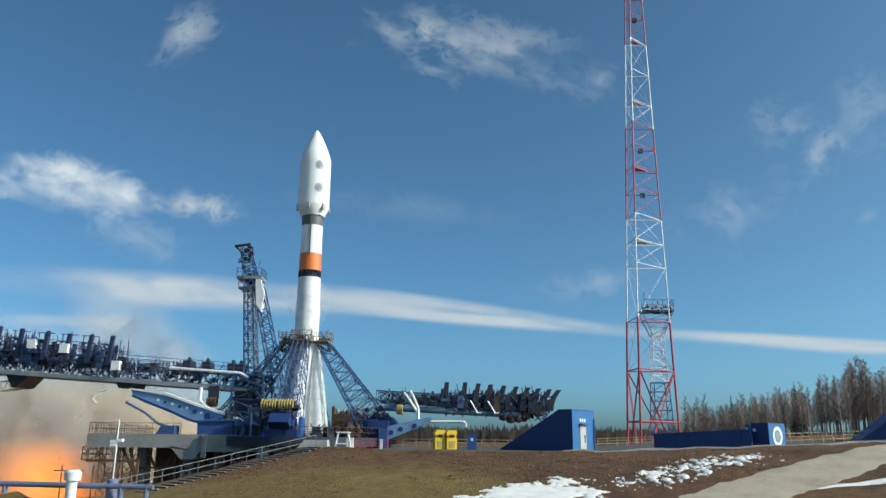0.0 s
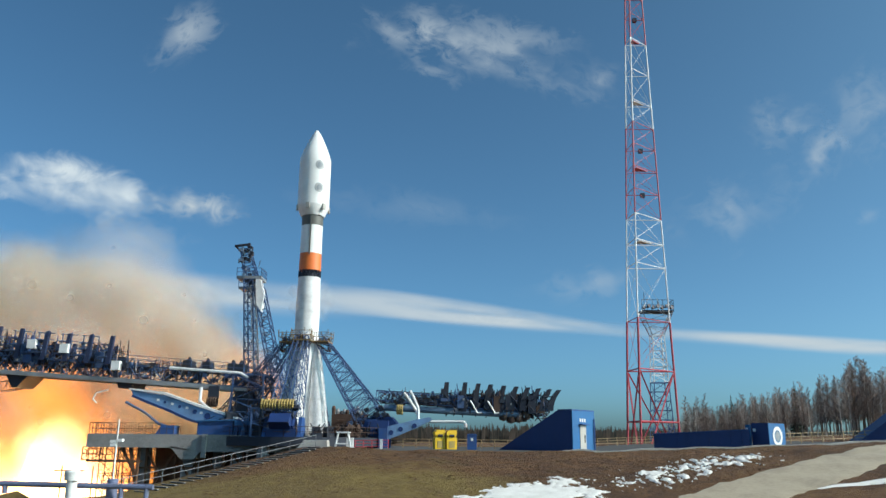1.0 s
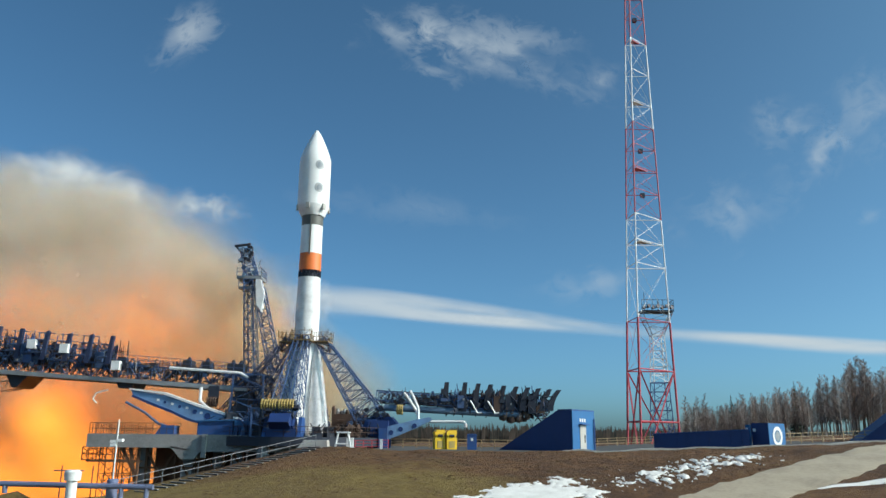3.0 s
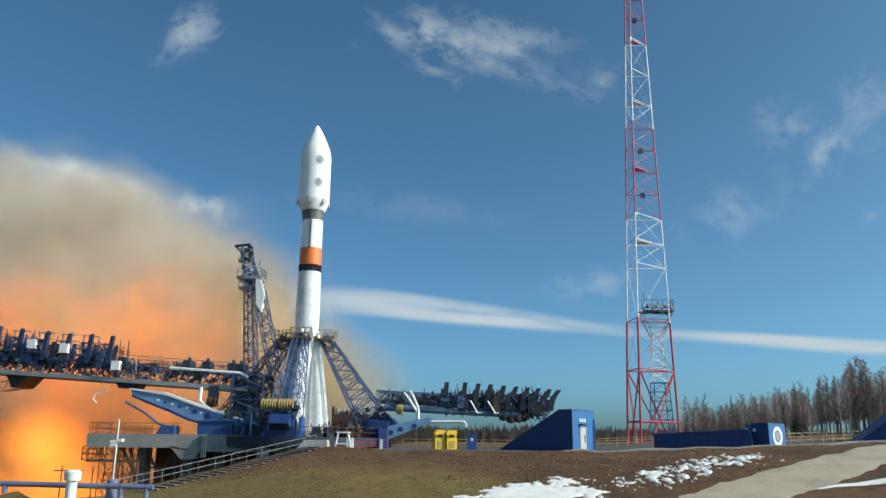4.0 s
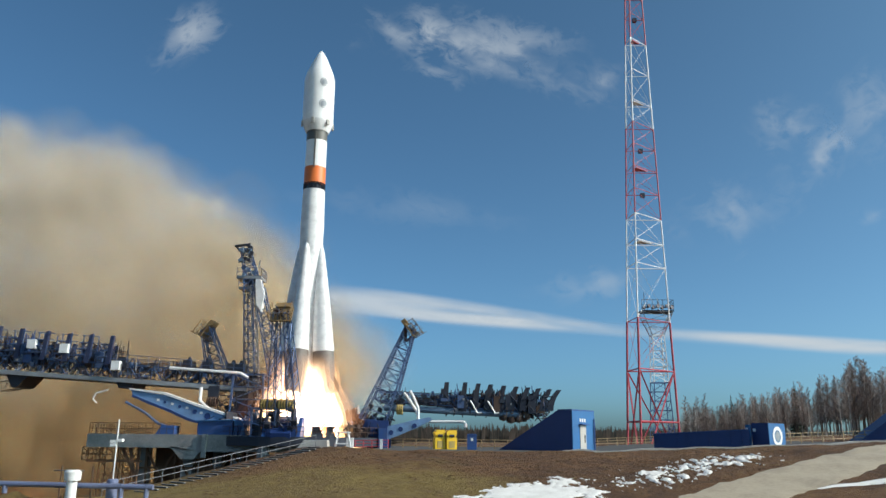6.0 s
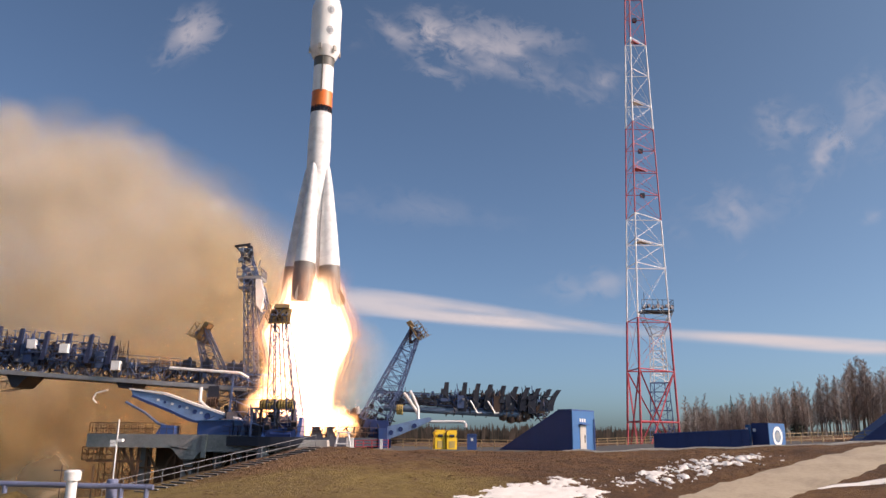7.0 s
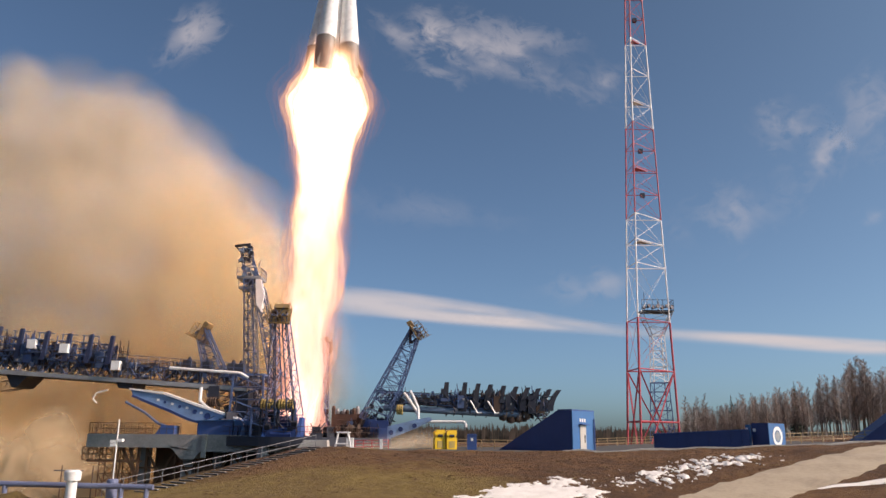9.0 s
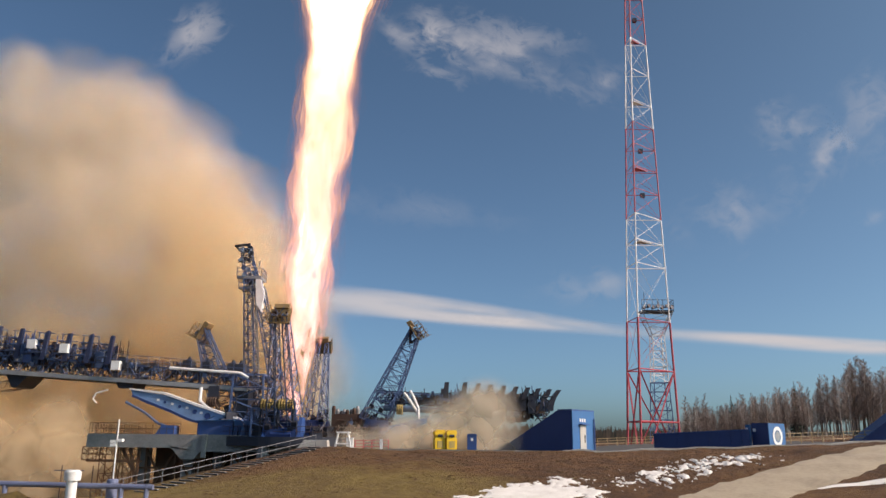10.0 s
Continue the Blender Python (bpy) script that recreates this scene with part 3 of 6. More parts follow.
    # the outermost two thin shells draw a halo of glare round the fire
    for k, mat in enumerate(FIRES):
        f = 0.50 + 0.085 * k
        p = [(max(0.1, q * f), z + 1.0 - 1.2 * (1 - f)) for q, z in fine]
        o = torn_column(p, 40, 2.0 + 0.9 * k).ob("flame_veil" if k else "exhaust_flame", mat, plume or r, "" if k else "white-hot exhaust flame", True)
        o.visible_shadow = False
        plume = plume or o
    return r


GREYEMBLEM = painted("grey_emblem", (0.22, 0.25, 0.28), 0.5, 0, 0.5, (0.6, 0.6, 0.6), 3.0, 0.05)
FIRES = []
# shells 9 and 10 are the faint glare halo, the others the flame
for k in range(11):
    f = k / 8
    hot = (1.0, 0.92 - 0.46 * f, 0.75 - 0.55 * f ** 0.7)
    cool = (1.0, 0.62 - 0.26 * f, 0.57 - 0.24 * f)
    FIRES.append(shell_fire("fire_shell", hot, cool, 34.0 * max(0.0, 1 - f) ** 3 + 1.2, 2.3 - 1.55 * f, 0.08 + 0.26 * f, 0.34 + 0.42 * f, 0.4, (1.0, 0.8, 0.62, 0.5, 0.4, 0.3, 0.2, 0.12, 0.07, 0.05, 0.03)[k], max(0.1, 0.34 - 0.2 * f), 2.5 + 5.0 * f ** 0.5))
rocket = build_rocket()


# ---- support arms ----
ARM_TILT = [(0, -35), (3.4, -35), (3.7, -34.4), (4.0, -32.5), (4.5, -25.5), (5.0, -10.5), (5.5, 8), (6.0, 21.5), (6.4, 25.5), (7.0, 25), (10, 25)]
ARM_TURN = (-7, 90, 173, 268)


def build_arm(ang):
    c, s = math.cos(radians(ang)), math.sin(radians(ang))
    arm = thing("support_arm", "blue steel lattice support arm with a railed head platform", "launch arm", (RX + 9.0 * c, RY + 9.0 * s, 3.0), "rocket support arms", ang)
    lat = Shape()
    lat.truss((0, 1.2, 0), (0, 0.55, 12.2), (1.0, 3.3), (0.5, 1.2), 9, 0.075)
    lat.truss((0, -1.2, 0), (0, -0.55, 12.2), (1.0, 3.3), (0.5, 1.2), 9, 0.075)
    for k in range(6):
        z = 0.5 + k * 2.2
        w = 1.2 - 0.65 * z / 12.2
        lat.bar((1.1 - 0.05 * z, -w, z), (1.0 - 0.05 * z, w, z + 1.6), 0.05, 4)
        lat.bar((1.1 - 0.05 * z, w, z), (1.0 - 0.05 * z, -w, z + 1.6), 0.05, 4)
    lat.ob("lattice", STEELBLUE, arm)
    m = pose(0, 0, 12.0, 0, 35, 0)
    head = Shape().box(-0.9, 1.0, -1.15, 1.15, -0.12, 0.02, m)
    head.ob("head_platform", OCHRE, arm, "ochre grated head platform")
    Shape().box(-1.45, -0.9, -0.8, 0.8, -0.3, 0.3, m).ob("clamp", OCHRE, arm, "ochre steel clamp")
    for y in (-1.2, -0.45, 0.45, 1.2):
        for x in (-0.8, 0.9):
            Shape().bar(m @ Vector((x, y * 0.9, -0.1)), (0.05 * x, y * 0.4, 10.5), 0.06, 4).ob("brace", RUST, arm)
    rl = Shape()
    for pts in (((-0.9, -1.15), (1.0, -1.15), (1.0, 1.15), (-0.9, 1.15)),):
        q = [Vector((x, y, 0)) for x, y in pts]
        for a, b in zip(q, q[1:]):
            for i in range(5):
                p = a.lerp(b, i / 4)
                rl.bar(m @ p, m @ (p + Vector((rand(-0.2, 0.2), rand(-0.2, 0.2), rand(0.9, 1.5)))), 0.035, 4)
            for h in (0.55, 1.1):
                rl.bar(m @ (a + Vector((0, 0, h))), m @ (b + Vector((0, 0, h))), 0.04, 4)
    rl.ob("railing", OCHRE, arm)
    ck = Shape()
    for i in range(9):
        x, y, w = rand(-0.7, 0.8), rand(-0.9, 0.9), rand(0.05, 0.13)
        ck.box(x - w, x + w, y - w, y + w, 0, rand(0.2, 0.6), m)
    tagged(ck.ob("equipment", RUST, arm), kind="stuff")
    cw = Shape().box(-0.7, 1.2, -1.3, 1.3, -1.5, 0.3)
    cw.prism([(0.6, 0.4), (2.2, -0.6), (2.4, -1.9), (0.4, -1.6)], -1.1, 1.1)
    cw.ob("counterweight", DEEPBLUE, arm, "deep blue counterweight housing")
    fx = Shape()
    for i in range(26):
        p = Vector((rand(-1.0, 2.0), rand(-1.7, 1.7), rand(-1.4, 1.8)))
        if i % 2:
            fx.bar(p, p + Vector((rand(-0.8, 0.8), rand(-0.8, 0.8), rand(-0.9, 0.9))), rand(0.05, 0.11), 5)
        else:
            fx.box(p.x - 0.25, p.x + 0.25, p.y - 0.3, p.y + 0.3, p.z - 0.25, p.z + 0.25)
    tagged(fx.ob("pipework", DARK, arm, "dark hydraulic fittings"), kind="stuff")
    return arm


arms = [build_arm(a) for a in ARM_TURN]


# ---- launch table and platform ----
def build_table():
    t = thing("launch_table", "dark steel launch ring round the rocket over the pit", "launch table", (RX, RY, 0))
    n = 48
    ring = Shape()
    for r0, r1, z0, z1 in ((6.3, 10.8, 0.3, 1.3), (6.3, 7.0, -1.5, 0.3)):
        vs = []
        for i in range(n):
            a = 2 * math.pi * i / n
            for r, z in ((r0, z0), (r1, z0), (r1, z1), (r0, z1)):
                vs.append((r * math.cos(a), r * math.sin(a), z))
        ring.add(vs, [(4 * i + k, 4 * ((i + 1) % n) + k, 4 * ((i + 1) % n) + (k + 1) % 4, 4 * i + (k + 1) % 4) for i in range(n) for k in range(4)])
    ring.ob("ring", DARK, t)
    for k in range(8):
        a = radians(-14 + 45 * k)
        Shape().bar((9.8 * math.cos(a), 9.8 * math.sin(a), -14), (9.8 * math.cos(a), 9.8 * math.sin(a), 0.3), 0.7, 8).ob("pillar", CONCRETE, t)
    for k in range(4):
        a = ARM_TURN[k]
        m = pose(0, 0, 0, 0, 0, a)
        for y in (-1.9, 1.9):
            p = Shape().prism([(7.6, 1.3), (10.6, 1.3), (9.6, 3.4), (8.4, 3.4)], y - 0.2, y + 0.2)
            p.v = [tuple(m @ Vector(v)) for v in p.v]
            p.ob("bearing_bracket", BLUE, t)
    for k in range(44):
        a = 360 * k / 44 + rand(-4, 4)
        if min(abs((a - j + 180) % 360 - 180) for j in ARM_TURN) < 16:
            continue
        m = pose(0, 0, 0, 0, 0, a)
        w, h = rand(0.3, 0.8), rand(0.6, 2.4)
        if 275 < a < 345:
            h = rand(0.3, 0.7)
        q = Shape().box(8.0, 8.0 + rand(0.8, 2.0), -w, w, 1.3, 1.3 + h, m)
        for j in range(6):
            p0 = Vector((rand(7.6, 10.6), rand(-1.4, 1.4), rand(1.4, 1.8 + h)))
            q.bar(m @ p0, m @ (p0 + Vector((rand(-0.8, 0.8), rand(-0.9, 0.9), rand(-0.4, 0.9)))), rand(0.04, 0.1), 5)
            q.box(8.0 + rand(0, 1), 9.4, -w * rand(0.2, 1), w * rand(0, 0.9), 1.3 + h, 1.3 + h + rand(0.2, 0.8), m)
            q.bar(m @ Vector((rand(7.8, 10), rand(-w, w), 1.3)), m @ Vector((rand(7.8, 10), rand(-w, w), 1.3 + h + rand(0.3, 1.4))), 0.06, 4)
        tagged(q.ob("machinery", random.choice((DARK, RUST, STEELBLUE, DARK)), t), kind="stuff")
    for a in ARM_TURN:
        m = pose(0, 0, 0, 0, 0, a)
        Shape().box(7.9, 10.6, -1.6, 1.6, 1.3, 2.1, m).ob("pedestal", DEEPBLUE, t, "dark blue arm pedestal")
    Shape().box(8.4, 10.8, -3.6, -1.9, 0.0, 3.3).box(10.8, 11.1, -3.2, -2.3, 0.0, 2.6).ob("side_cabinet", DEEPBLUE, t, "dark blue tall cabinet")
    house = Shape().box(2.6, 6.6, 7.2, 9.2, 2.2, 4.3)
    for x in (2.9, 4.6, 6.3):
        house.bar((x, 7.6, 1.3), (x, 7.6, 2.3), 0.14, 6)
    house.ob("pump_deck", RUST, t, "maroon machinery deck on legs")
    for k in range(9):
        x, z = 2.8 + 0.45 * k, rand(4.3, 5.1)
        Shape().lathe([(0.22, 4.25), (0.28, z), (0.16, z + 0.35)], 8, x, rand(7.4, 8.8)).ob("pump", random.choice((RUST, DARK, GREY)), t)
    fr = Shape().truss((-1.5, -9.3, 1.3), (-1.5, -9.3, 4.3), (2.0, 4.4), (2.0, 4.4), 2, 0.13)
    fr.ob("arm_frame", STEELBLUE, t, "blue braced steel frame")
    rl = Shape()
    pts = [(10.7 * math.cos(radians(a)), 10.7 * math.sin(radians(a)), 1.3) for a in range(0, 361, 15)]
    rl.rail(pts, 1.1, 1.4, 0.035)
    rl.ob("railing", RUST, t, "brown pipe railing")


build_table()


def build_platform():
    p = thing("launch_platform", "grey concrete platform deck overhanging the flame pit", "platform", (0, 0, 0))
    Shape().box(-39.2, -14.3, 87.6, 88.2, 0.0, 1.45).ob("parapet", CONCRETE, p, "weathered grey parapet wall")
    Shape().box(-39.2, -26.5, 88.2, 108, 0.1, 1.2).ob("deck", CONCRETE, p)
    Shape().prism([(-30.0, 0.2), (-28.6, -1.2), (-27.2, -1.2), (-26.6, -0.4), (-14.4, -0.4), (-14.4, 0.0), (-30, 0.0)], 87.5, 90).ob("girder", CONCRETE, p)
    Shape().box(-26.4, -25.9, 87.3, 87.6, -1.0, 1.5).ob("pilaster", CONCRETE, p)
    Shape().prism([(-16.0, -0.6), (-12.0, -0.6), (-12.2, 1.0), (-14.6, 1.0)], 84.5, 88).ob("ramp_wall", LIGHTCONCRETE, p, "pale sloped concrete abutment")
    for x in (-33.5, -28.5, -23, -18):
        for y in (90, 98, 106):
            Shape().box(x - 0.6, x + 0.6, y - 0.6, y + 0.6, -11.5, 0.1).ob("column", CONCRETE, p)
    Shape().box(-33, -14, 92, 93, -11.5, 0.1).ob("pit_wall", PITRUST, p, "sooty brown pit wall")
    rl = Shape().rail([(-39.1, 107, 1.2), (-39.1, 87.8, 1.4), (-29.0, 87.8, 1.4)], 1.25, 0.75, 0.04)
    rl.ob("railing", RUST, p, "brown vertical bar railing")
    rl = Shape().rail([(-20.4, 87.8, 1.4), (-15.4, 87.8, 1.4)], 1.25, 0.75, 0.04)
    rl.ob("railing", RUST, p, "brown vertical bar railing")
    sc = Shape()
    for x0 in (-39.0, -37.0, -35.0):
        sc.truss((x0, 89, -8.5 if x0 > -38 else -1.4), (x0, 89, 0.0), 1.6, 1.6, 6 if x0 > -38 else 2, 0.06)
    sc.rail([(-39.2, 88, -1.4), (-33.5, 88, -1.4)], 1.2, 0.7, 0.05)
    sc.rail([(-37.2, 88, -4.2), (-33.5, 88, -4.2)], 1.2, 0.7, 0.05)
    sc.prism([(-39.2, -1.6), (-33.5, -1.6), (-33.5, -1.4), (-39.2, -1.4)], 88, 91)
    sc.prism([(-37.2, -4.4), (-33.5, -4.4), (-33.5, -4.2), (-37.2, -4.2)], 88, 91)
    for i in range(3):
        sc.bar((-35.5 + i, 88.2, 0), (-33.6, 88.2, -3.0 - i), 0.2, 4)
    sc.ob("scaffold", PITRUST, p, "rusty inspection scaffold under the deck")
    for k in range(5):
        x = -33.0 + 3.2 * k
        Shape().bar((x, 89.2, -0.3), (x + 3.0, 89.4, -5.5), 0.16, 4).ob("brace", PITRUST, p, "rusty diagonal brace")
        Shape().bar((x + 3.0, 89.8, -0.3), (x, 89.6, -5.5), 0.16, 4).ob("brace", PITRUST, p, "rusty diagonal brace")
        Shape().bar((x, 89.3, 0.0), (x, 89.3, -9.0), 0.18, 4).ob("strut", PITRUST, p, "rusty upright strut")
    for z in (-2.2, -4.0, -5.6):
        Shape().bar((-34, 89.3, z), (-18, 89.3, z), 0.14, 4).ob("crossbar", PITRUST, p, "rusty crossbar")
    b = thing("equipment_cabin", "blue painted metal equipment cabin on the deck", "cabin", (0, 0, 0))
    Shape().prism([(-27.3, 1.2), (-23.4, 1.2), (-23.4, 3.0), (-27.3, 2.85)], 88.3, 91).ob("body", BLUE, b)
    Shape().prism([(-27.5, 2.85), (-23.3, 3.0), (-23.3, 3.13), (-27.5, 2.98)], 88.1, 91.2).ob("roof", LIGHTBLUE, b)
    b = thing("panel_cabin", "ribbed blue metal cabin on the deck, coloured as sunlit", "cabin", (-23.2, 88.4, 0), turn=14)
    # the light blue of body and panels has the sunlight in it
    Shape().prism([(0, 1.2), (4.0, 1.2), (4.0, 2.6), (3.2, 3.0), (0, 3.0)], 0, 3).ob("body", LIGHTBLUE, b)
    for i in range(6):
        x = 0.1 + i * 0.65
        Shape().box(x, x + 0.55, -0.07, 0.0, 1.4, 2.5).ob("panel", LIGHTBLUE if i % 2 else BLUE, b)
    for x in (-18.9, -17.0):
        w = thing("hose_bundle", "bundle of coiled yellow hoses at the platform edge", "hose", (x, 85.9, 4.75), "hose bundles")
        h = Shape()
        for k in range(6):
            n = 14
            cx = -0.75 + k * 0.3
            for i in range(n):
                a, c = 2 * math.pi * i / n, 2 * math.pi * (i + 1) / n
                h.bar((cx, 0.5 * math.cos(a), 0.5 * math.sin(a)), (cx, 0.5 * math.cos(c), 0.5 * math.sin(c)), 0.13, 6)
        h.ob("coil", YELLOWHOSE, w, "", True)
        Shape().bar((-1.0, 0, 0), (1.0, 0, 0), 0.42, 10).box(-0.9, -0.7, -0.3, 0.3, -3.42, 0).box(0.7, 0.9, -0.3, 0.3, -3.42, 0).ob("reel_stand", DARK, w)


build_platform()


# ---- service gantries, lowered to both sides ----
def flap(h, bend, lean, mat, parent, at, depth=2.6, thick=0.55):
    n = 6
    left, right = [], []
    for i in range(n + 1):
        f = i / n
        x = lean * f * h + bend * f * f
        w = thick * (1.15 - 0.35 * f)
        left.append((x - w / 2, f * h))
        right.append((x + w / 2, f * h))
    o = Shape().prism(left + right[::-1], -depth, depth).ob("work_platform", mat, parent)
    o.matrix_basis = pose(*at)
    return o


def boom_line(a, b, f):
    return Vector(a).lerp(Vector(b), f)


def clutter(name, mat, parent, n, place, size, label):
    """Small pipes, brackets and boxes too fine to tell apart."""
    c = Shape()
    for i in range(n):
        p = Vector(place())
        if i % 4 == 0:
            a, b = rand(0.3, 1) * size, rand(0.3, 1) * size
            c.box(p.x - a, p.x + a, p.y - a, p.y + a, p.z - b, p.z + b)
        else:
            d = Vector(random.choice(((1, 0, 0.05), (0, 0, 1), (0.6, 0, 0.8), (-0.6, 0.2, 0.7), (0, 1, 0)))) * size * rand(0.8, 2.8)
            c.bar(p - d, p + d, size * rand(0.12, 0.3), 5)
    tagged(c.ob(name, mat, parent, label), kind="stuff")


def build_left_gantry():
    g = thing("service_gantry", "lowered blue steel service gantry with folded work platforms", "gantry", (0, 0, 0))
    a, b = (-23.5, 97, 6.7), (-62, 97, 8.9)
    Shape().truss((-23.5, 97, 7.9), (-62, 97, 10.2), (5.0, 1.6), (5.0, 1.9), 26, 0.11).ob("boom", STEELBLUE, g)
    deck = Shape()
    for y in (94.2, 99.4):
        deck.prism([(-23.5, 6.6), (-62, 8.9), (-62, 9.4), (-23.5, 7.1)], y, y + 0.4)
    deck.prism([(-23.5, 6.9), (-62, 9.2), (-62, 9.3), (-23.5, 7.0)], 94.4, 99.6)
    deck.ob("deck", GREY, g, "grey underside plating")
    Shape().line([(-23.4, 93.9, 8.2), (-24.4, 93.9, 8.75), (-33.0, 93.9, 9.3)], 0.17, 10).ob("pipe", PIPEWHITE, g, "white insulated pipe")
    Shape().line([(-28.9, 93.6, 7.0), (-28.9, 93.6, 5.4), (-27.6, 93.6, 4.3), (-23.5, 93.6, 2.7)], 0.2, 8).ob("pipe", PIPEWHITE, g, "white bent pipe")
    rl = Shape().rail([(-24, 94.2, 8.8), (-62, 94.2, 11.2)], 1.1, 1.3, 0.04)
    rl.rail([(-24, 99.6, 8.8), (-62, 99.6, 11.2)], 1.1, 1.3, 0.04)
    rl.ob("railing", STEELBLUE, g)
    for px, h in ((-40.7, 3.5), (-43.3, 3.5), (-46.0, 3.4), (-48.7, 3.5), (-51.9, 3.6), (-54.7, 3.7), (-57.6, 3.8), (-60.4, 3.8)):
        z = 8.6 + 2.3 * (-23.5 - px) / 38.5
        blade = flap(h, 0.15, 0.05, FLAPMAT, g, (px, 94.2, z), 0.26, 0.48)
        for k in range(3):
            Shape().box(-1.25 + 0.15 * k, -0.1, -0.5, 0.5, 0.9 + 0.75 * k, 1.0 + 0.75 * k).ob("bracket", STEELBLUE, blade)
        flap(h * 0.72, 0.15, 0.08, random.choice((FLAPMAT, DEEPBLUE, DARK)), g, (px - 1.35, 98.6, z + 0.2), 0.24, 0.5)
    for k in range(46):
        x = rand(-61, -25)
        z = 8.2 + 2.3 * (-23.5 - x) / 38.5
        tall = 2.4 if x < -40 else 1.0
        y = rand(94.6, 99)
        q = Shape().box(x - rand(0.2, 0.7), x + rand(0.2, 0.7), y - 0.5, y + 0.5, z, z + rand(0.5, 1.0) * tall)
        for j in range(3):
            xx = x + rand(-0.9, 0.9)
            q.bar((xx, y, z), (xx + rand(-0.2, 0.2), y, z + rand(1.0, 1.7) * tall), 0.06, 4)
        q.bar((x - 0.9, y, z + tall), (x + 0.9, y, z + tall * rand(0.8, 1.2)), 0.05, 4)
        tagged(q.ob("machinery", random.choice((DARK, STEELBLUE, DARK, RUST, BLUE)), g), kind="stuff")
    for x, z in ((-51.4, 12.0), (-47.4, 11.5), (-40.9, 9.5)):
        Shape().box(x + 0.9, x + 1.9, 93.5, 94.3, z - 0.55, z + 0.55).ob("cabinet", PIPEWHITE, g, "small white cabinet")
    def low():
        x = rand(-61, -24)
        return x, rand(94, 99.8), 7.3 + 2.3 * (-23.5 - x) / 38.5 + rand(0.1, 1.7)

    def high():
        x = rand(-61, -40.5)
        return x, rand(94, 99.8), 8.6 + 2.3 * (-23.5 - x) / 38.5 + rand(0.0, 2.6)

    for mat, n, sz, lab in ((DARK, 260, 0.3, "dark pipes and brackets"), (STEELBLUE, 200, 0.26, "blue pipes and brackets"), (GREY, 240, 0.17, "pale pipes and brackets"), (RUST, 150, 0.22, "brown pipes and brackets")):
        clutter("pipework", mat, g, n, low, sz, lab)
        clutter("upper_pipework", mat, g, n // 2, high, sz, lab)
    fr = Shape()
    for x in (-42, -44.6, -47.5, -50.5, -53.5, -56.5):
        z = 9.2 + 2.3 * (-23.5 - x) / 38.5
        for h in (1.0, 1.9, 2.7):
            fr.bar((x, 94.1, z + h), (x - 2.2, 94.1, z + h + 0.12), 0.06, 4)
        fr.bar((x - 0.9, 94.1, z), (x - 0.8, 94.1, z + 3.1), 0.07, 4)
        fr.bar((x - 2.0, 94.1, z), (x - 1.9, 94.1, z + 2.9), 0.07, 4)
    fr.ob("platform_rails", STEELBLUE, g, "blue rails between the platforms")
    pf = Shape().truss((-23.4, 96.5, 1.2), (-23.4, 96.5, 8.6), (5.0, 4.2), (5.0, 3.6), 5, 0.16)
    pf.ob("pivot_frame", STEELBLUE, g, "blue steel pivot frame")
    Shape().box(-25.0, -23.4, 94.6, 98.4, 3.4, 6.6).box(-23.4, -22.2, 95, 98, 2.4, 5.0).ob("counterweight", DARK, g, "dark counterweight block")

    def pivot():
        return rand(-25.8, -21.0), rand(93.8, 99), rand(1.6, 8.8)

    for mat, n, sz, lab in ((DARK, 110, 0.28, "dark pipes and brackets"), (RUST, 60, 0.25, "brown pipes and brackets"), (GREY, 40, 0.14, "pale pipes and brackets")):
        clutter("pivot_pipework", mat, g, n, pivot, sz, lab)
    coil = Shape()
    for k in range(4):
        for i in range(12):
            t0, t1 = 2 * math.pi * i / 12, 2 * math.pi * (i + 1) / 12
            coil.bar((-28.0 + 0.3 * k, 94.0 + 0.5 * math.cos(t0), 5.3 + 0.5 * math.sin(t0)), (-28.0 + 0.3 * k, 94.0 + 0.5 * math.cos(t1), 5.3 + 0.5 * math.sin(t1)), 0.15, 5)
    coil.ob("hose_coil", RUST, g, "brown coiled hose")
    Shape().box(-28.1, -26.8, 93.9, 94.1, 5.7, 7.2).ob("hanger", DARK, g)
    for x in (-31.5, -29.2, -26.0, -25.0):
        z = 9.0 + 2.3 * (-23.5 - x) / 38.5
        Shape().box(x - 0.5, x + 0.5, 95.5, 97.5, z, z + 0.9).lathe([(0.3, z + 0.9), (0.2, z + 1.4)], 8, x, 96.5).ob("winch", DARK, g, "dark winch housing")
    hook = Shape().prism([(-53.5, 8.6), (-50.5, 8.4), (-51.8, 6.9), (-52.4, 6.8)], 95, 99)
    hook.truss((-54.5, 97, 7.0), (-52.4, 97, 7.4), 1.2, 1.2, 2, 0.05)
    hook.ob("end_hook", DARK, g)
    Shape().prism([(-40.0, 7.9), (-37.5, 7.7), (-37.8, 6.9), (-39.4, 6.9)], 95, 99).ob("saddle", DARK, g)
    Shape().line([(-40.2, 94, 6.6), (-41.6, 94, 6.2), (-41.9, 94, 5.5), (-41.4, 94, 5.0)], 0.09, 6).ob("gooseneck", PIPEWHITE, g, "white bent vent pipe")
    s = thing("hydraulic_strut", "blue box-girder strut with round lightening holes", "strut", (0.3, 0, -0.55))
    Shape().prism([(-36.70, 7.04), (-32.81, 6.49), (-29.06, 5.23), (-25.34, 4.11), (-23.19, 3.43), (-23.96, 3.16), (-27.57, 3.25), (-29.59, 3.81), (-31.98, 4.82), (-34.58, 5.76), (-36.44, 6.45)], 91.4, 92.6).ob("girder", STRUTPALE, s)
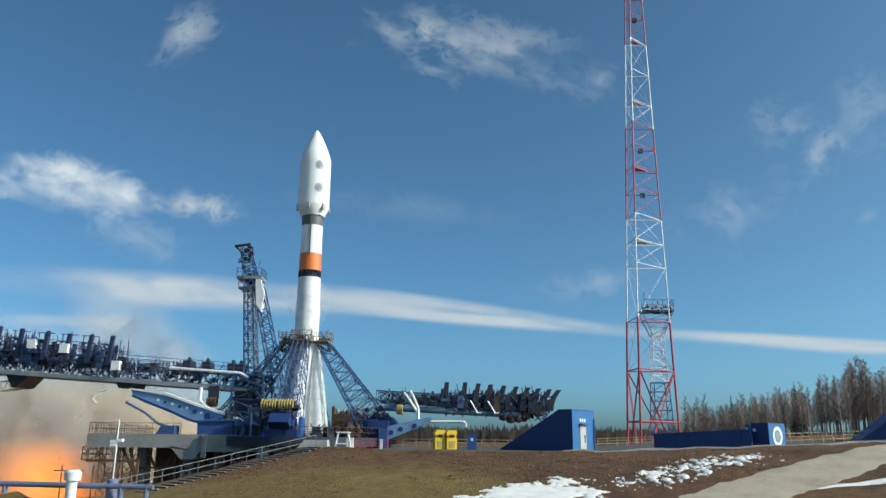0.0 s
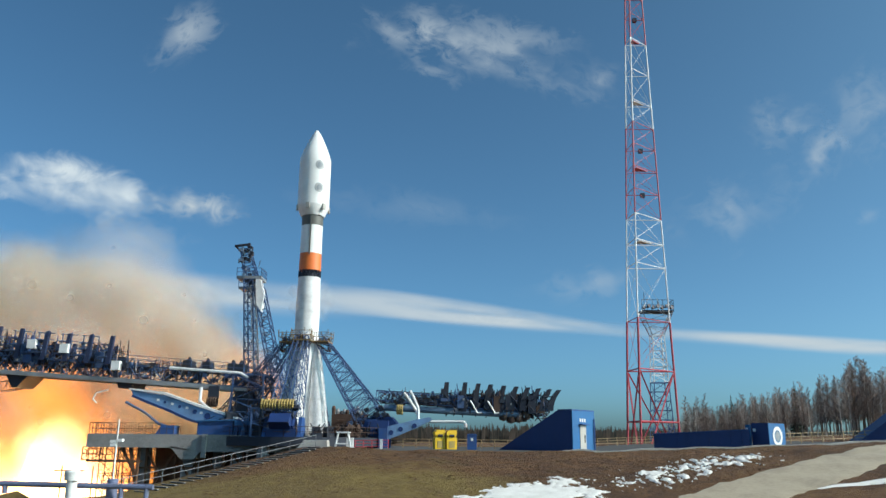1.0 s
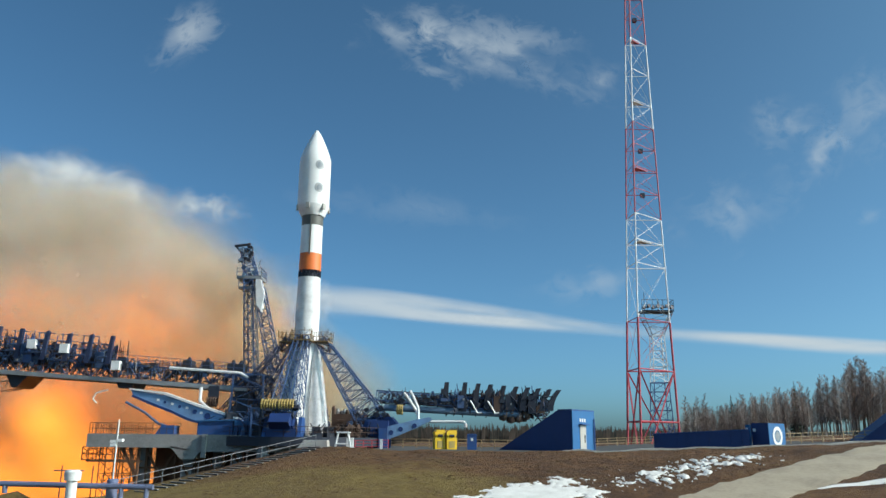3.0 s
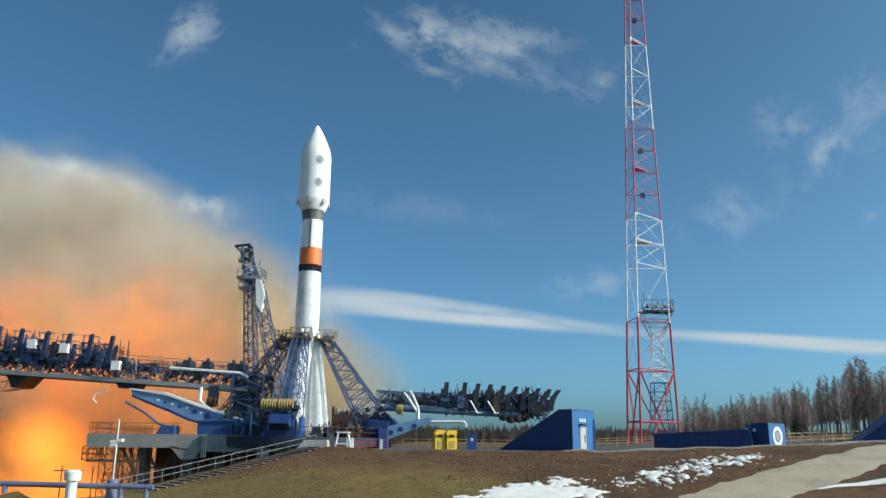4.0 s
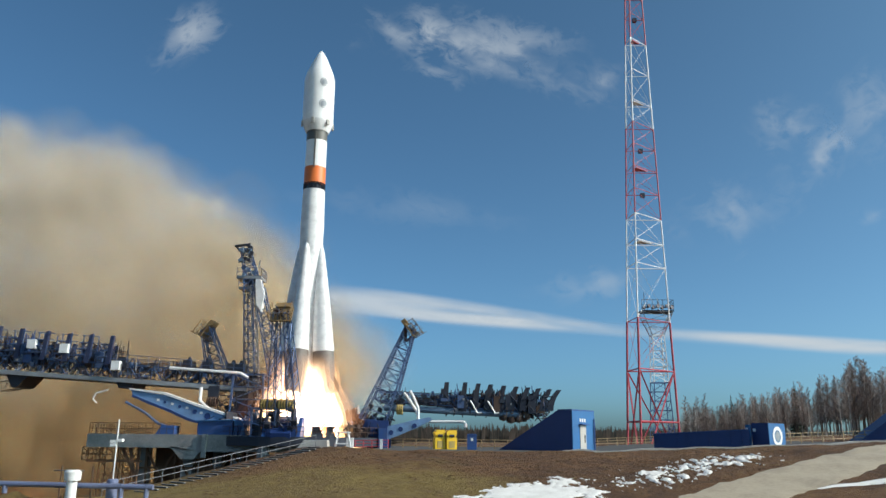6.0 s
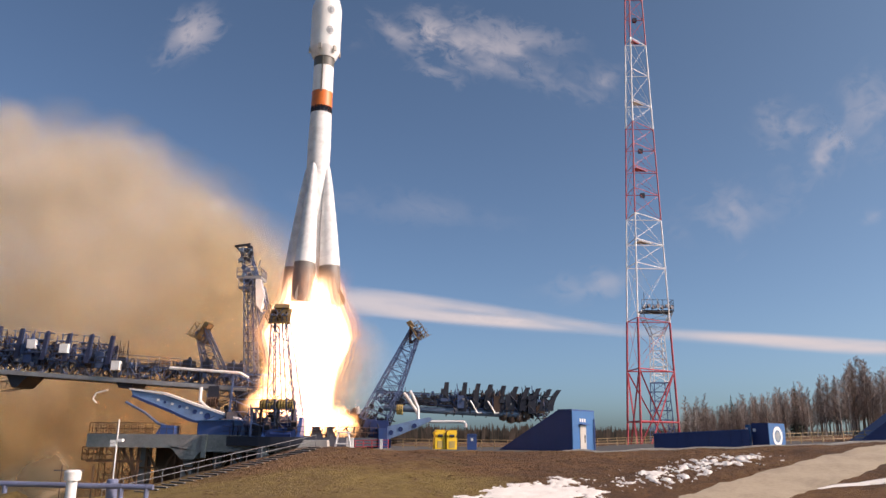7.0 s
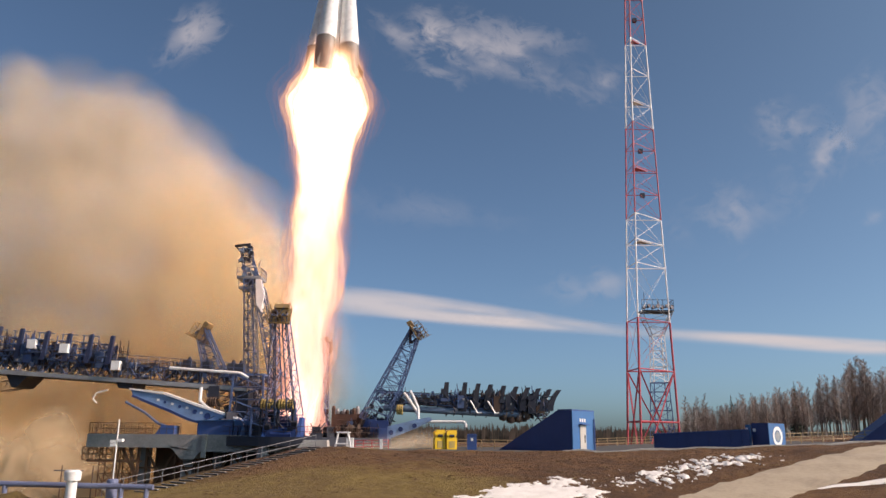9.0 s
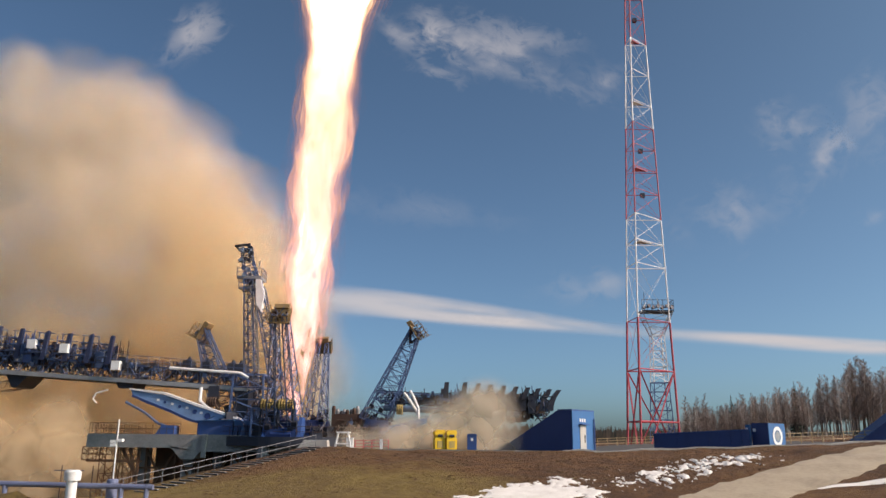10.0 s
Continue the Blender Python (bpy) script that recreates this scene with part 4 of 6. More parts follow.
    # white carries the sunlit look of the strut's upper edge
    Shape().prism([(-36.86, 7.23), (-32.84, 6.82), (-29.08, 5.56), (-25.37, 4.43), (-23.07, 3.62), (-23.19, 3.49), (-25.35, 4.17), (-29.06, 5.30), (-32.81, 6.56), (-36.84, 7.04)], 91.2, 92.8).ob("flange", PIPEWHITE, s, "top flange, sunlight put into its white")
    Shape().prism([(-36.44, 6.45), (-34.58, 5.76), (-31.98, 4.82), (-29.59, 3.81), (-27.57, 3.25), (-27.42, 3.00), (-29.70, 3.55), (-32.09, 4.56), (-34.69, 5.50), (-36.55, 6.26)], 91.25, 92.75).ob("lower_flange", DEEPBLUE, s, "dark blue lower flange")
    # dark discs for holes in shade
    for x, z, r in ((-32.59, 5.65, 0.16), (-30.83, 5.15, 0.18), (-29.00, 4.59, 0.26), (-27.51, 4.09, 0.36)):
        Shape().bar((x, 91.36, z), (x, 91.5, z), r, 14).ob("hole", DEEPBLUE, s, "dark round opening")
    # white squares for holes with light in them
    for x, z in ((-33.41, 5.90), (-31.72, 5.46), (-29.96, 5.03), (-28.26, 4.47)):
        Shape().box(x - 0.16, x + 0.16, 91.36, 91.5, z - 0.14, z + 0.14).ob("plate", PIPEWHITE, s, "small white square for a lit hole")
    Shape().line([(-37, 91, 5.6), (-34.6, 91, 4.4), (-33.0, 91, 3.2), (-31, 91, 2.6)], 0.16, 6).ob("rod", STEELBLUE, s, "blue-grey piston rod")
    Shape().prism([(-33.5, 1.4), (-31, 1.4), (-31, 3.0), (-32.4, 3.0)], 90.5, 92.5).ob("pedestal", BLUE, s)


STRUTPALE = painted("pale_blue_strut", (0.17, 0.30, 0.50), 0.4, 0.1, 0.3)


def build_right_gantry():
    g = thing("service_gantry", "lowered dark steel service gantry with curved work platforms", "gantry", (0, 0, 0))
    Shape().bar((-7, 95.5, 4.9), (9.5, 95.5, 4.2), 0.4, 14).ob("tube", STEELPALE, g, "pale blue-grey main tube", True)
    Shape().truss((-8, 97.5, 6.4), (9.5, 97.5, 5.2), (4.0, 1.1), (4.0, 1.3), 14, 0.1).ob("boom", STEELBLUE, g)
    rl = Shape().rail([(-6, 95.2, 5.7), (1.2, 95.2, 5.5)], 1.1, 1.2, 0.045)
    rl.ob("railing", DARK, g)
    Shape().prism([(6.8, 6.0), (11.0, 6.0), (11.6, 4.6), (10.4, 3.5), (8.6, 3.5), (7.4, 4.3)], 96, 100).ob("tail", DARK, g, "dark tail section")
    for x, h, b in ((0.9, 2.6, 0.1), (3.1, 3.4, 0.2), (4.7, 3.1, 0.4), (6.2, 3.0, 0.5), (7.8, 3.2, 0.5), (9.3, 2.8, 0.7), (10.7, 2.8, 0.8), (12.0, 2.7, 1.0), (13.3, 2.6, 1.1), (14.4, 2.5, 1.3)):
        flap(h, b * 0.8, 0.05, DARK, g, (x - 0.4 - b * 0.6, 95.5, 8.0 - h - max(0, x - 3) * 0.07), 0.5, 0.66)
        flap(h * 0.7, b * 0.8, 0.05, DARK, g, (x - 0.9, 98.5, 8.2 - h - max(0, x - 8) * 0.08), 0.5, 0.5)
    for k in range(52):
        x = rand(-6.5, 12.5)
        big = step(0.5, 2.5, x)
        z = 5.4 + rand(-0.3, 0.3)
        y = rand(95, 99.5)
        q = Shape().box(x - rand(0.2, 0.7), x + rand(0.2, 0.7), y - 0.4, y + 0.4, z - 0.8 * big, z + rand(0.3, 0.7 + 0.9 * big))
        for j in range(3):
            xx = x + rand(-0.8, 0.8)
            q.bar((xx, y, z), (xx + rand(-0.4, 0.4), y, z + rand(0.6, 1.3 + 1.0 * big)), 0.07, 4)
        tagged(q.ob("machinery", random.choice((DARK, STEELBLUE, DARK, RUST)), g), kind="stuff")
    def bulk():
        x = rand(0.4, 13.2)
        return x, rand(94.6, 99.5), 5.3 + rand(-1.0, 1.5) - 0.9 * step(6.5, 10.5, x) * rand(0, 1)

    def lead():
        return rand(-7.5, 1), rand(94.6, 99.5), 5.4 + rand(0, 1.8) * rand(0.2, 1)

    for mat, n, sz, lab in ((DARK, 320, 0.3, "dark pipes and brackets"), (STEELBLUE, 130, 0.22, "blue pipes and brackets"), (GREY, 130, 0.14, "pale pipes and brackets"), (RUST, 90, 0.22, "brown pipes and brackets")):
        clutter("pipework", mat, g, n, bulk, sz, lab)
        clutter("boom_pipework", mat, g, n // 2, lead, sz * 0.8, lab)
    for x in (3.5, 5.6):
        Shape().line([(x, 94.6, 5.8), (x + 0.9, 94.6, 4.3), (x + 1.4, 94.6, 4.4)], 0.09, 6).ob("hose", PIPEWHITE, g, "white bent pipe")
    Shape().line([(-3.75, 93, 6.8), (-3.4, 93, 6.2), (-2.75, 93, 4.75), (-2.73, 93, 3.35), (-2.5, 93, 3.2), (2.6, 93, 3.25), (2.85, 93, 3.1), (2.9, 93, 2.6)], 0.17, 8).ob("pipe", PIPEWHITE, g, "white bent pipe")
    Shape().line([(-4.5, 93.6, 6.6), (-4.1, 93.6, 6.1), (-2.97, 93.6, 4.5), (-2.9, 93.6, 4.1)], 0.17, 8).ob("pipe", PIPEWHITE, g, "white bent pipe")
    for x, z in ((7.6, 4.0), (8.5, 3.7), (9.4, 3.8), (10.3, 4.1)):
        Shape().lathe([(0.1, z - 0.55), (0.5, z - 0.4), (0.62, z), (0.5, z + 0.4), (0.1, z + 0.55)], 10, x, 95.7).ob("tail_drum", RUST, g, "reddish-brown rounded drum", True)
    w = Shape()
    for k in range(3):
        n = 12
        for i in range(n):
            t0, t1 = 2 * math.pi * i / n, 2 * math.pi * (i + 1) / n
            w.bar((-5.2 + 0.25 * k, 93.4 + 0.5 * math.cos(t0), 4.6 + 0.5 * math.sin(t0)), (-5.2 + 0.25 * k, 93.4 + 0.5 * math.cos(t1), 4.6 + 0.5 * math.sin(t1)), 0.14, 5)
    w.ob("hose_coil", YELLOWHOSE, g, "yellow coiled hose")
    s = thing("hydraulic_strut", "pale blue box-girder strut with round holes", "strut", (0, 0, 0))
    Shape().prism([(-6.4, 1.0), (-6.2, 2.6), (-3.0, 3.4), (-1.4, 3.7), (-1.0, 3.4), (-3.0, 2.4)], 91.4, 92.4).ob("girder", STRUTPALE, s)
    for x, z in ((-4.7, 2.3), (-3.1, 2.7), (-5.8, 1.9)):
        Shape().bar((x, 91.36, z), (x, 91.5, z), 0.28, 14).ob("hole", DEEPBLUE, s, "dark round opening")
    Shape().box(-7.2, -6.2, 91, 93, 0.1, 2.4).ob("pedestal", BLUE, s)


build_left_gantry()
build_right_gantry()


# ---- umbilical tower ----
def build_tower():
    t = thing("umbilical_tower", "grey-blue steel lattice umbilical tower leaning away from the rocket", "tower", (0, 0, 0))
    Shape().truss((-25.2, 105.6, 0.5), (-27.0, 105.6, 22.6), (2.6, 1.5), (2.2, 1.2), 20, 0.11).ob("lattice_leg", STEELBLUE, t)
    Shape().truss((-20.4, 105.6, 0.5), (-25.6, 105.6, 21.4), (2.6, 1.7), (2.0, 1.2), 20, 0.10).ob("lattice_leg", STEELBLUE, t)
    tie = Shape()
    for k in range(1, 9):
        z = 0.5 + 2.45 * k
        xa, xb = -25.2 - 1.8 * (z - 0.5) / 22.1, -20.4 - 5.2 * (z - 0.5) / 20.9
        for y in (104.6, 106.6):
            tie.bar((xa, y, z), (xb, y, z), 0.05, 4)
            tie.bar((xa, y, z), (xb - 0.6, y, min(z + 2.45, 21.4)), 0.035, 4)
    tie.ob("cross_ties", GREY, t, "thin pale cross ties")
    Shape().truss((-24.6, 104.3, 6.0), (-26.2, 104.3, 21.6), (0.5, 0.7), (0.5, 0.7), 22, 0.045).ob("ladder_shaft", GREY, t, "pale grey ladder shaft")
    Shape().box(-28.6, -25.2, 104.4, 107.6, 22.6, 23.0).box(-28.3, -25.0, 104.6, 107.4, 21.2, 21.5).ob("landing", GREY, t, "grey railed landing")
    rl = Shape().rail([(-28.6, 104.4, 23.0), (-25.2, 104.4, 23.0), (-25.2, 107.6, 23.0)], 1.1, 0.8, 0.05)
    rl.rail([(-28.3, 104.6, 21.5), (-25, 104.6, 21.5)], 1.1, 0.8, 0.05)
    rl.ob("railing", STEELBLUE, t)
    Shape().truss((-26.9, 106, 23.0), (-28.0, 106, 27.0), 1.7, 1.2, 5, 0.1).ob("top_lattice", STEELBLUE, t)
    hd = Shape().box(-28.9, -27.2, 105.2, 106.8, 26.8, 27.1)
    hd.bar((-29.6, 106, 27.6), (-27.4, 106, 27.9), 0.2, 8).bar((-29.5, 106, 27.6), (-28.6, 106, 26.8), 0.15, 6)
    for i in range(12):
        x, z = rand(-28.6, -25.8), rand(21.8, 27.4)
        x = -26.9 - (z - 23) * 0.2 + (x + 27.2) * 0.6
        hd.box(x - 0.2, x + 0.2, 104.5, 105.2, z - 0.2, z + 0.25)
    cl = Shape()
    for i in range(46):
        z = rand(20.5, 27.2)
        x = -26.9 - (z - 23) * 0.2 + rand(-1.2, 1.2)
        y = rand(104.2, 107)
        if i % 3:
            cl.bar((x, y, z), (x + rand(-0.9, 0.9), y + rand(-0.5, 0.5), z + rand(-0.9, 0.9)), rand(0.05, 0.12), 5)
        else:
            cl.box(x - rand(0.15, 0.4), x + rand(0.15, 0.4), y - 0.3, y + 0.3, z - rand(0.1, 0.35), z + rand(0.1, 0.35))
    tagged(cl.ob("head_pipework", STEELPALE, t, "pale cable fittings"), kind="stuff")
    tagged(hd.ob("pulley_head", DARK, t, "dark pulley head and brackets"), kind="stuff")
    Shape().prism([(-25.2, 22.5), (-24.6, 20.0), (-24.9, 18.0), (-25.6, 19.0), (-25.9, 22.5)], 104.2, 105.4).ob("cable_shield", PIPEWHITE, t, "white cable shield")


build_tower()


# ---- lightning mast and floodlight tower ----
def build_mast():
    m = thing("lightning_mast", "tall three-legged lattice mast painted red and white", "mast", (0, 0, 0))
    foot = [Vector((29.6, 125.5, 0)), Vector((38.0, 125.5, 0)), Vector((30.1, 119.0, 0))]
    head = [Vector((33.1, 124.3, 92)), Vector((35.3, 124.3, 92)), Vector((33.2, 122.4, 92))]

    def leg(i, z):
        return foot[i].lerp(head[i], z / 92)

    levels = [-3.8, 12.2, 20.2, 29.2, 33.2, 37.6, 42.0, 46.0, 50.0, 54.0, 58.2, 64.0, 70.0, 75.0, 79.0, 84, 92]
    for (z0, z1, mat, lab) in ((-3.8, 20.2, RED, "red mast section"), (20.2, 37.6, MASTWHITE, "white mast section"), (37.6, 54, RED, "red mast section"), (54, 70, MASTWHITE, "white mast section"), (70, 92, RED, "red mast section")):
        r = 0.18 if z0 < 20 else 0.12
        for i in range(3):
            j = (i + 1) % 3
            for a, b in zip(levels, levels[1:]):
                if a < z0 - 0.2 or b > z1 + 0.2:
                    continue
                Shape().bar(leg(i, b), leg(j, b), 0.11 if b < 15 else 0.07 if b < 40 else 0.06, 5).ob("strut", mat, m)
                if b < 15:
                    Shape().bar(leg(i, 4.2), leg(j, 4.2), 0.13, 5).ob("strut", mat, m)
                w = 0.14 if b < 15 else 0.026
                Shape().bar(leg(i, a), leg(j, b), w, 4).ob("brace", mat, m)
                Shape().bar(leg(j, a), leg(i, b), w, 4).ob("brace", mat, m)
            Shape().bar(leg(i, z0), leg(i, z1), r, 8).ob("leg", mat, m, lab)
    for z, mat in ((46.0, RED), (33.2, LIGHTCONCRETE), (58.2, LIGHTCONCRETE), (70.0, RED)):
        c = [leg(i, z) for i in range(3)]
        mid = sum(c, Vector()) / 3
        q = [mid.lerp(p, 0.5) for p in c]
        Shape().add([*q, *[p + Vector((0, 0, 0.14)) for p in q]], [(2, 1, 0), (3, 4, 5), (0, 1, 4, 3), (1, 2, 5, 4), (2, 0, 3, 5)]).ob("landing", mat, m)
    d = Shape()
    for z in (42.0, 50.0, 75.0):
        p = (leg(0, z) + leg(1, z)) / 2
        d.box(p.x - 0.35, p.x + 0.35, p.y - 0.3, p.y + 0.3, z - 0.35, z + 0.35)
    d.ob("beacon", DARK, m, "dark warning beacons")

    t = thing("floodlight_tower", "white lattice floodlight tower with a dark lamp platform", "light tower", (39.3, 140, 0))
    Shape().truss((0, 0, 0.1), (0, 0, 11.5), 3.6, 2.6, 7, 0.1).ob("base_lattice", STEELBLUE, t, "blue lower lattice")
    Shape().truss((0, 0, 11.5), (0, 0, 20.0), 2.6, 2.1, 6, 0.1).ob("lattice", MASTWHITE, t)
    Shape().truss((0, 0, 20.0), (0, 0, 24.3), (2.0, 2.1), (3.0, 5.6), 3, 0.09).ob("flare", GREY, t)
    Shape().box(-2.9, 2.9, -1.6, 1.6, 24.3, 24.5).ob("lamp_platform", DARK, t)
    Shape().rail([(-2.9, -1.6, 24.5), (2.9, -1.6, 24.5), (2.9, 1.6, 24.5)], 1.9, 0.9, 0.05).ob("railing", DARK, t)
    Shape().bar((-2.0, 0, 24), (-2.0, 0, 28), 0.06, 5).ob("rod", DARK, t)
    Shape().bar((0.6, 0, 24), (0.6, 0, 26.8), 0.06, 5).ob("rod", DARK, t)
    for i in range(7):
        x = -2.5 + i * 0.83
        Shape().lathe([(0.2, -0.3), (0.38, 0.3)], 10).ob("floodlight", DARK, t, "dark floodlight").matrix_basis = pose(x, -1.5, 24.95 + 0.25 * (i % 2), 75, 0, 20)


build_mast()


# ---- sheds, walls, cabinets ----
def build_sheds():
    b = thing("access_shelter", "blue metal shelter with sloped back and white door", "shelter", (13.6, 82, 0.1), turn=-38)
    # body coloured as the shaded side, front as the sunlit one
    Shape().prism([(-9.2, 0), (0, 0), (0, 4.2), (-1.7, 4.2)], 0, 5).ob("body", DEEPBLUE, b, "sloped blue metal cladding, shade put into its dark tone")
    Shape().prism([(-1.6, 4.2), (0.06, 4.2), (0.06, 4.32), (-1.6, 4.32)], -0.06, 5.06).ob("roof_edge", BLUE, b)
    Shape().box(0.0, 0.08, 0.02, 4.98, 0.02, 4.18).ob("front", LIGHTBLUE, b, "blue metal front, sunlight put into its light tone")
    d = Shape().box(0.08, 0.14, 1.6, 2.9, 0.05, 2.7).ob("door", LIGHTCONCRETE, b, "pale grey door")
    Shape().box(0.14, 0.2, 2.5, 2.62, 0.9, 1.7).ob("handle", DARK, d)
    Shape().box(0.08, 0.5, 1.4, 3.1, 2.75, 2.85).ob("canopy", BLUE, b)
    for i, y in enumerate((1.6, 2.1, 2.6)):
        Shape().box(0.08, 0.12, y, y + 0.28, 3.05, 3.4).ob("sign", PIPEWHITE, b, "small white sign")
    Shape().bar((0.2, 4.7, 0), (0.2, 4.7, 3.4), 0.08, 8).ob("downpipe", BLUE, b)

    w = thing("blue_wall", "long dark blue metal wall beside the pad", "wall", (33.0, 79.5, 0), turn=-16)
    Shape().prism([(-11.2, -0.5), (-1.8, -0.2), (-1.8, 2.45), (-11.2, 1.95)], 0, 0.4).ob("panel_wall", DEEPBLUE, w)
    for i in range(9):
        x = -10.9 + i * 1.05
        Shape().box(x, x + 0.06, -0.06, 0, -0.3, 1.95 + 0.05 * i).ob("rib", DEEPBLUE, w)
    Shape().prism([(-11.3, 1.95), (-1.8, 2.45), (-1.8, 2.53), (-11.3, 2.03)], -0.08, 0.5).ob("coping", BLUE, w)
    k = thing("emblem_kiosk", "blue metal kiosk with a round white emblem", "kiosk", (33.0, 79.5, 0.7), turn=-50)
    # sun and shade in the colours: deep blue sides, light front
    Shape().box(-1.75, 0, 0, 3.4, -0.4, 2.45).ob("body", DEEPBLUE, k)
    Shape().box(0, 0.06, 0.02, 3.38, -0.4, 2.42).ob("front", LIGHTBLUE, k, "blue front with sunlight in its colour")
    n = 28
    for ra, rb, mat in ((0.62, 0.98, PIPEWHITE), (0.0, 0.5, GREYEMBLEM)):
        vs = []
        for i in range(n):
            a = 2 * math.pi * i / n
            for q in (ra, rb):
                vs.append((0.1, 1.7 + q * math.cos(a), 1.15 + q * math.sin(a)))
        Shape().add(vs, [(2 * i, 2 * i + 1, 2 * ((i + 1) % n) + 1, 2 * ((i + 1) % n)) for i in range(n)]).ob("emblem", mat, k, "round white ring emblem")
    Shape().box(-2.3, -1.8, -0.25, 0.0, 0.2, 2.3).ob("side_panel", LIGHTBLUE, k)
    Shape().box(-2.25, -2.05, -0.3, -0.24, 1.5, 2.0).ob("sign", PIPEWHITE, k, "small white sign")
    Shape().box(-1.6, -1.3, -0.06, 0.0, 1.6, 1.9).ob("sign", PIPEWHITE, k, "small white sign")

    f = thing("far_shelter", "dark blue sloped shelter at the edge of the wood", "shelter", (46.4, 88, 1.3), turn=-16)
    Shape().prism([(0, 0), (14, 0), (14, 6), (7.5, 5.6)], 0, 6).ob("body", DEEPBLUE, f)

    for x in (-0.2, 1.05):
        u = thing("yellow_unit", "yellow painted pump unit with rounded hood", "machine", (x, 84.5, height(x, 84.5)), "yellow pump units", turn=14)
        Shape().prism([(-0.55, 0), (0.55, 0), (0.55, 1.2), (0.42, 1.35), (0.56, 1.75), (0.5, 2.05), (-0.34, 2.05), (-0.6, 1.75), (-0.45, 1.3), (-0.55, 1.2)], -0.5, 0.5).ob("body", YELLOW, u)
        Shape().box(-0.3, 0.3, -0.54, -0.5, 0.2, 0.9).ob("panel", YELLOWHOSE, u)
        Shape().bar((-0.25, -0.52, 1.45), (0.25, -0.52, 1.45), 0.14, 8).ob("grip", DARK, u)
    u = thing("control_cabinet", "small blue control cabinet with white label", "cabinet", (3.3, 84.5, height(3.3, 84.5)))
    Shape().box(-0.5, 0.5, -0.4, 0.4, 0.0, 1.55).prism([(-0.56, 1.55), (0.56, 1.55), (0.4, 1.7), (-0.4, 1.7)], -0.45, 0.45).ob("body", BLUE, u)
    Shape().box(-0.12, 0.12, -0.43, -0.4, 0.95, 1.25).ob("label_plate", PIPEWHITE, u)
    u = thing("white_box", "small white junction box near the launch ring", "box", (-9.6, 83.5, height(-9.6, 83.5)))
    Shape().box(-0.35, 0.35, -0.3, 0.3, 0, 1.1).box(-0.4, 0.4, -0.35, 0.35, 1.1, 1.16).ob("body", PIPEWHITE, u)
    u = thing("frame_stand", "white steel A-frame stand on the pad edge", "stand", (-10.3, 83.0, height(-10.3, 83.0)))
    for x in (-0.9, 0.9):
        Shape().bar((x, 0, 0), (x * 0.55, 0, 1.75), 0.09, 6).ob("leg", PIPEWHITE, u)
        Shape().bar((x, 0.9, 0), (x * 0.55, 0.5, 1.75), 0.09, 6).ob("leg", PIPEWHITE, u)
    Shape().bar((-0.8, 0, 0.6), (0.8, 0, 0.6), 0.07, 6).ob("crossbar", PIPEWHITE, u)
    Shape().box(-0.7, 0.7, -0.1, 0.7, 1.7, 1.85).ob("top_beam", PIPEWHITE, u)
    u = thing("marker_post", "short white marker post on the pad", "post", (-6.3, 83.5, height(-6.3, 83.5)))
    Shape().box(-0.14, 0.14, -0.14, 0.14, 0, 0.95).box(-0.18, 0.18, -0.18, 0.18, 0.95, 1.05).ob("body", PIPEWHITE, u)


build_sheds()


def fence(pts, mat, label, h=1.1, step_m=1.6):
    f = thing("fence", label, "fence", (0, 0, 0))
    q = [(x, y, height(x, y) - 0.02) for x, y in pts]
    s = Shape()
    for a, b in zip(q, q[1:]):
        a, b = Vector(a), Vector(b)
        k = max(1, round((b - a).length / step_m))
        for i in range(k + 1):
            p = a.lerp(b, i / k)
            Shape().bar(p, p + Vector((0, 0, h)), 0.05, 5).ob("post", mat, f)
        for j in (0.35, 0.68, 1.0):
            Shape().bar(a + Vector((0, 0, h * j)), b + Vector((0, 0, h * j)), 0.035, 5).ob("rail", mat, f)


BROWNRAIL = painted("ochre_rail", (0.35, 0.24, 0.12), 0.6, 0, 0.3)
fence([(-6, 93), (14, 93)], BROWNRAIL, "low ochre pipe fence behind the pad units")
fence([(18, 112), (30, 116), (41, 118)], BROWNRAIL, "low pale pipe fence round the mast base")
fence([(36, 84), (46, 88), (60, 92)], BROWNRAIL, "low ochre pipe fence beside the wood")
fence([(-10.0, 84.2), (-5.6, 84.4)], RED, "low red pipe barrier on the pad edge", 1.0, 0.9)


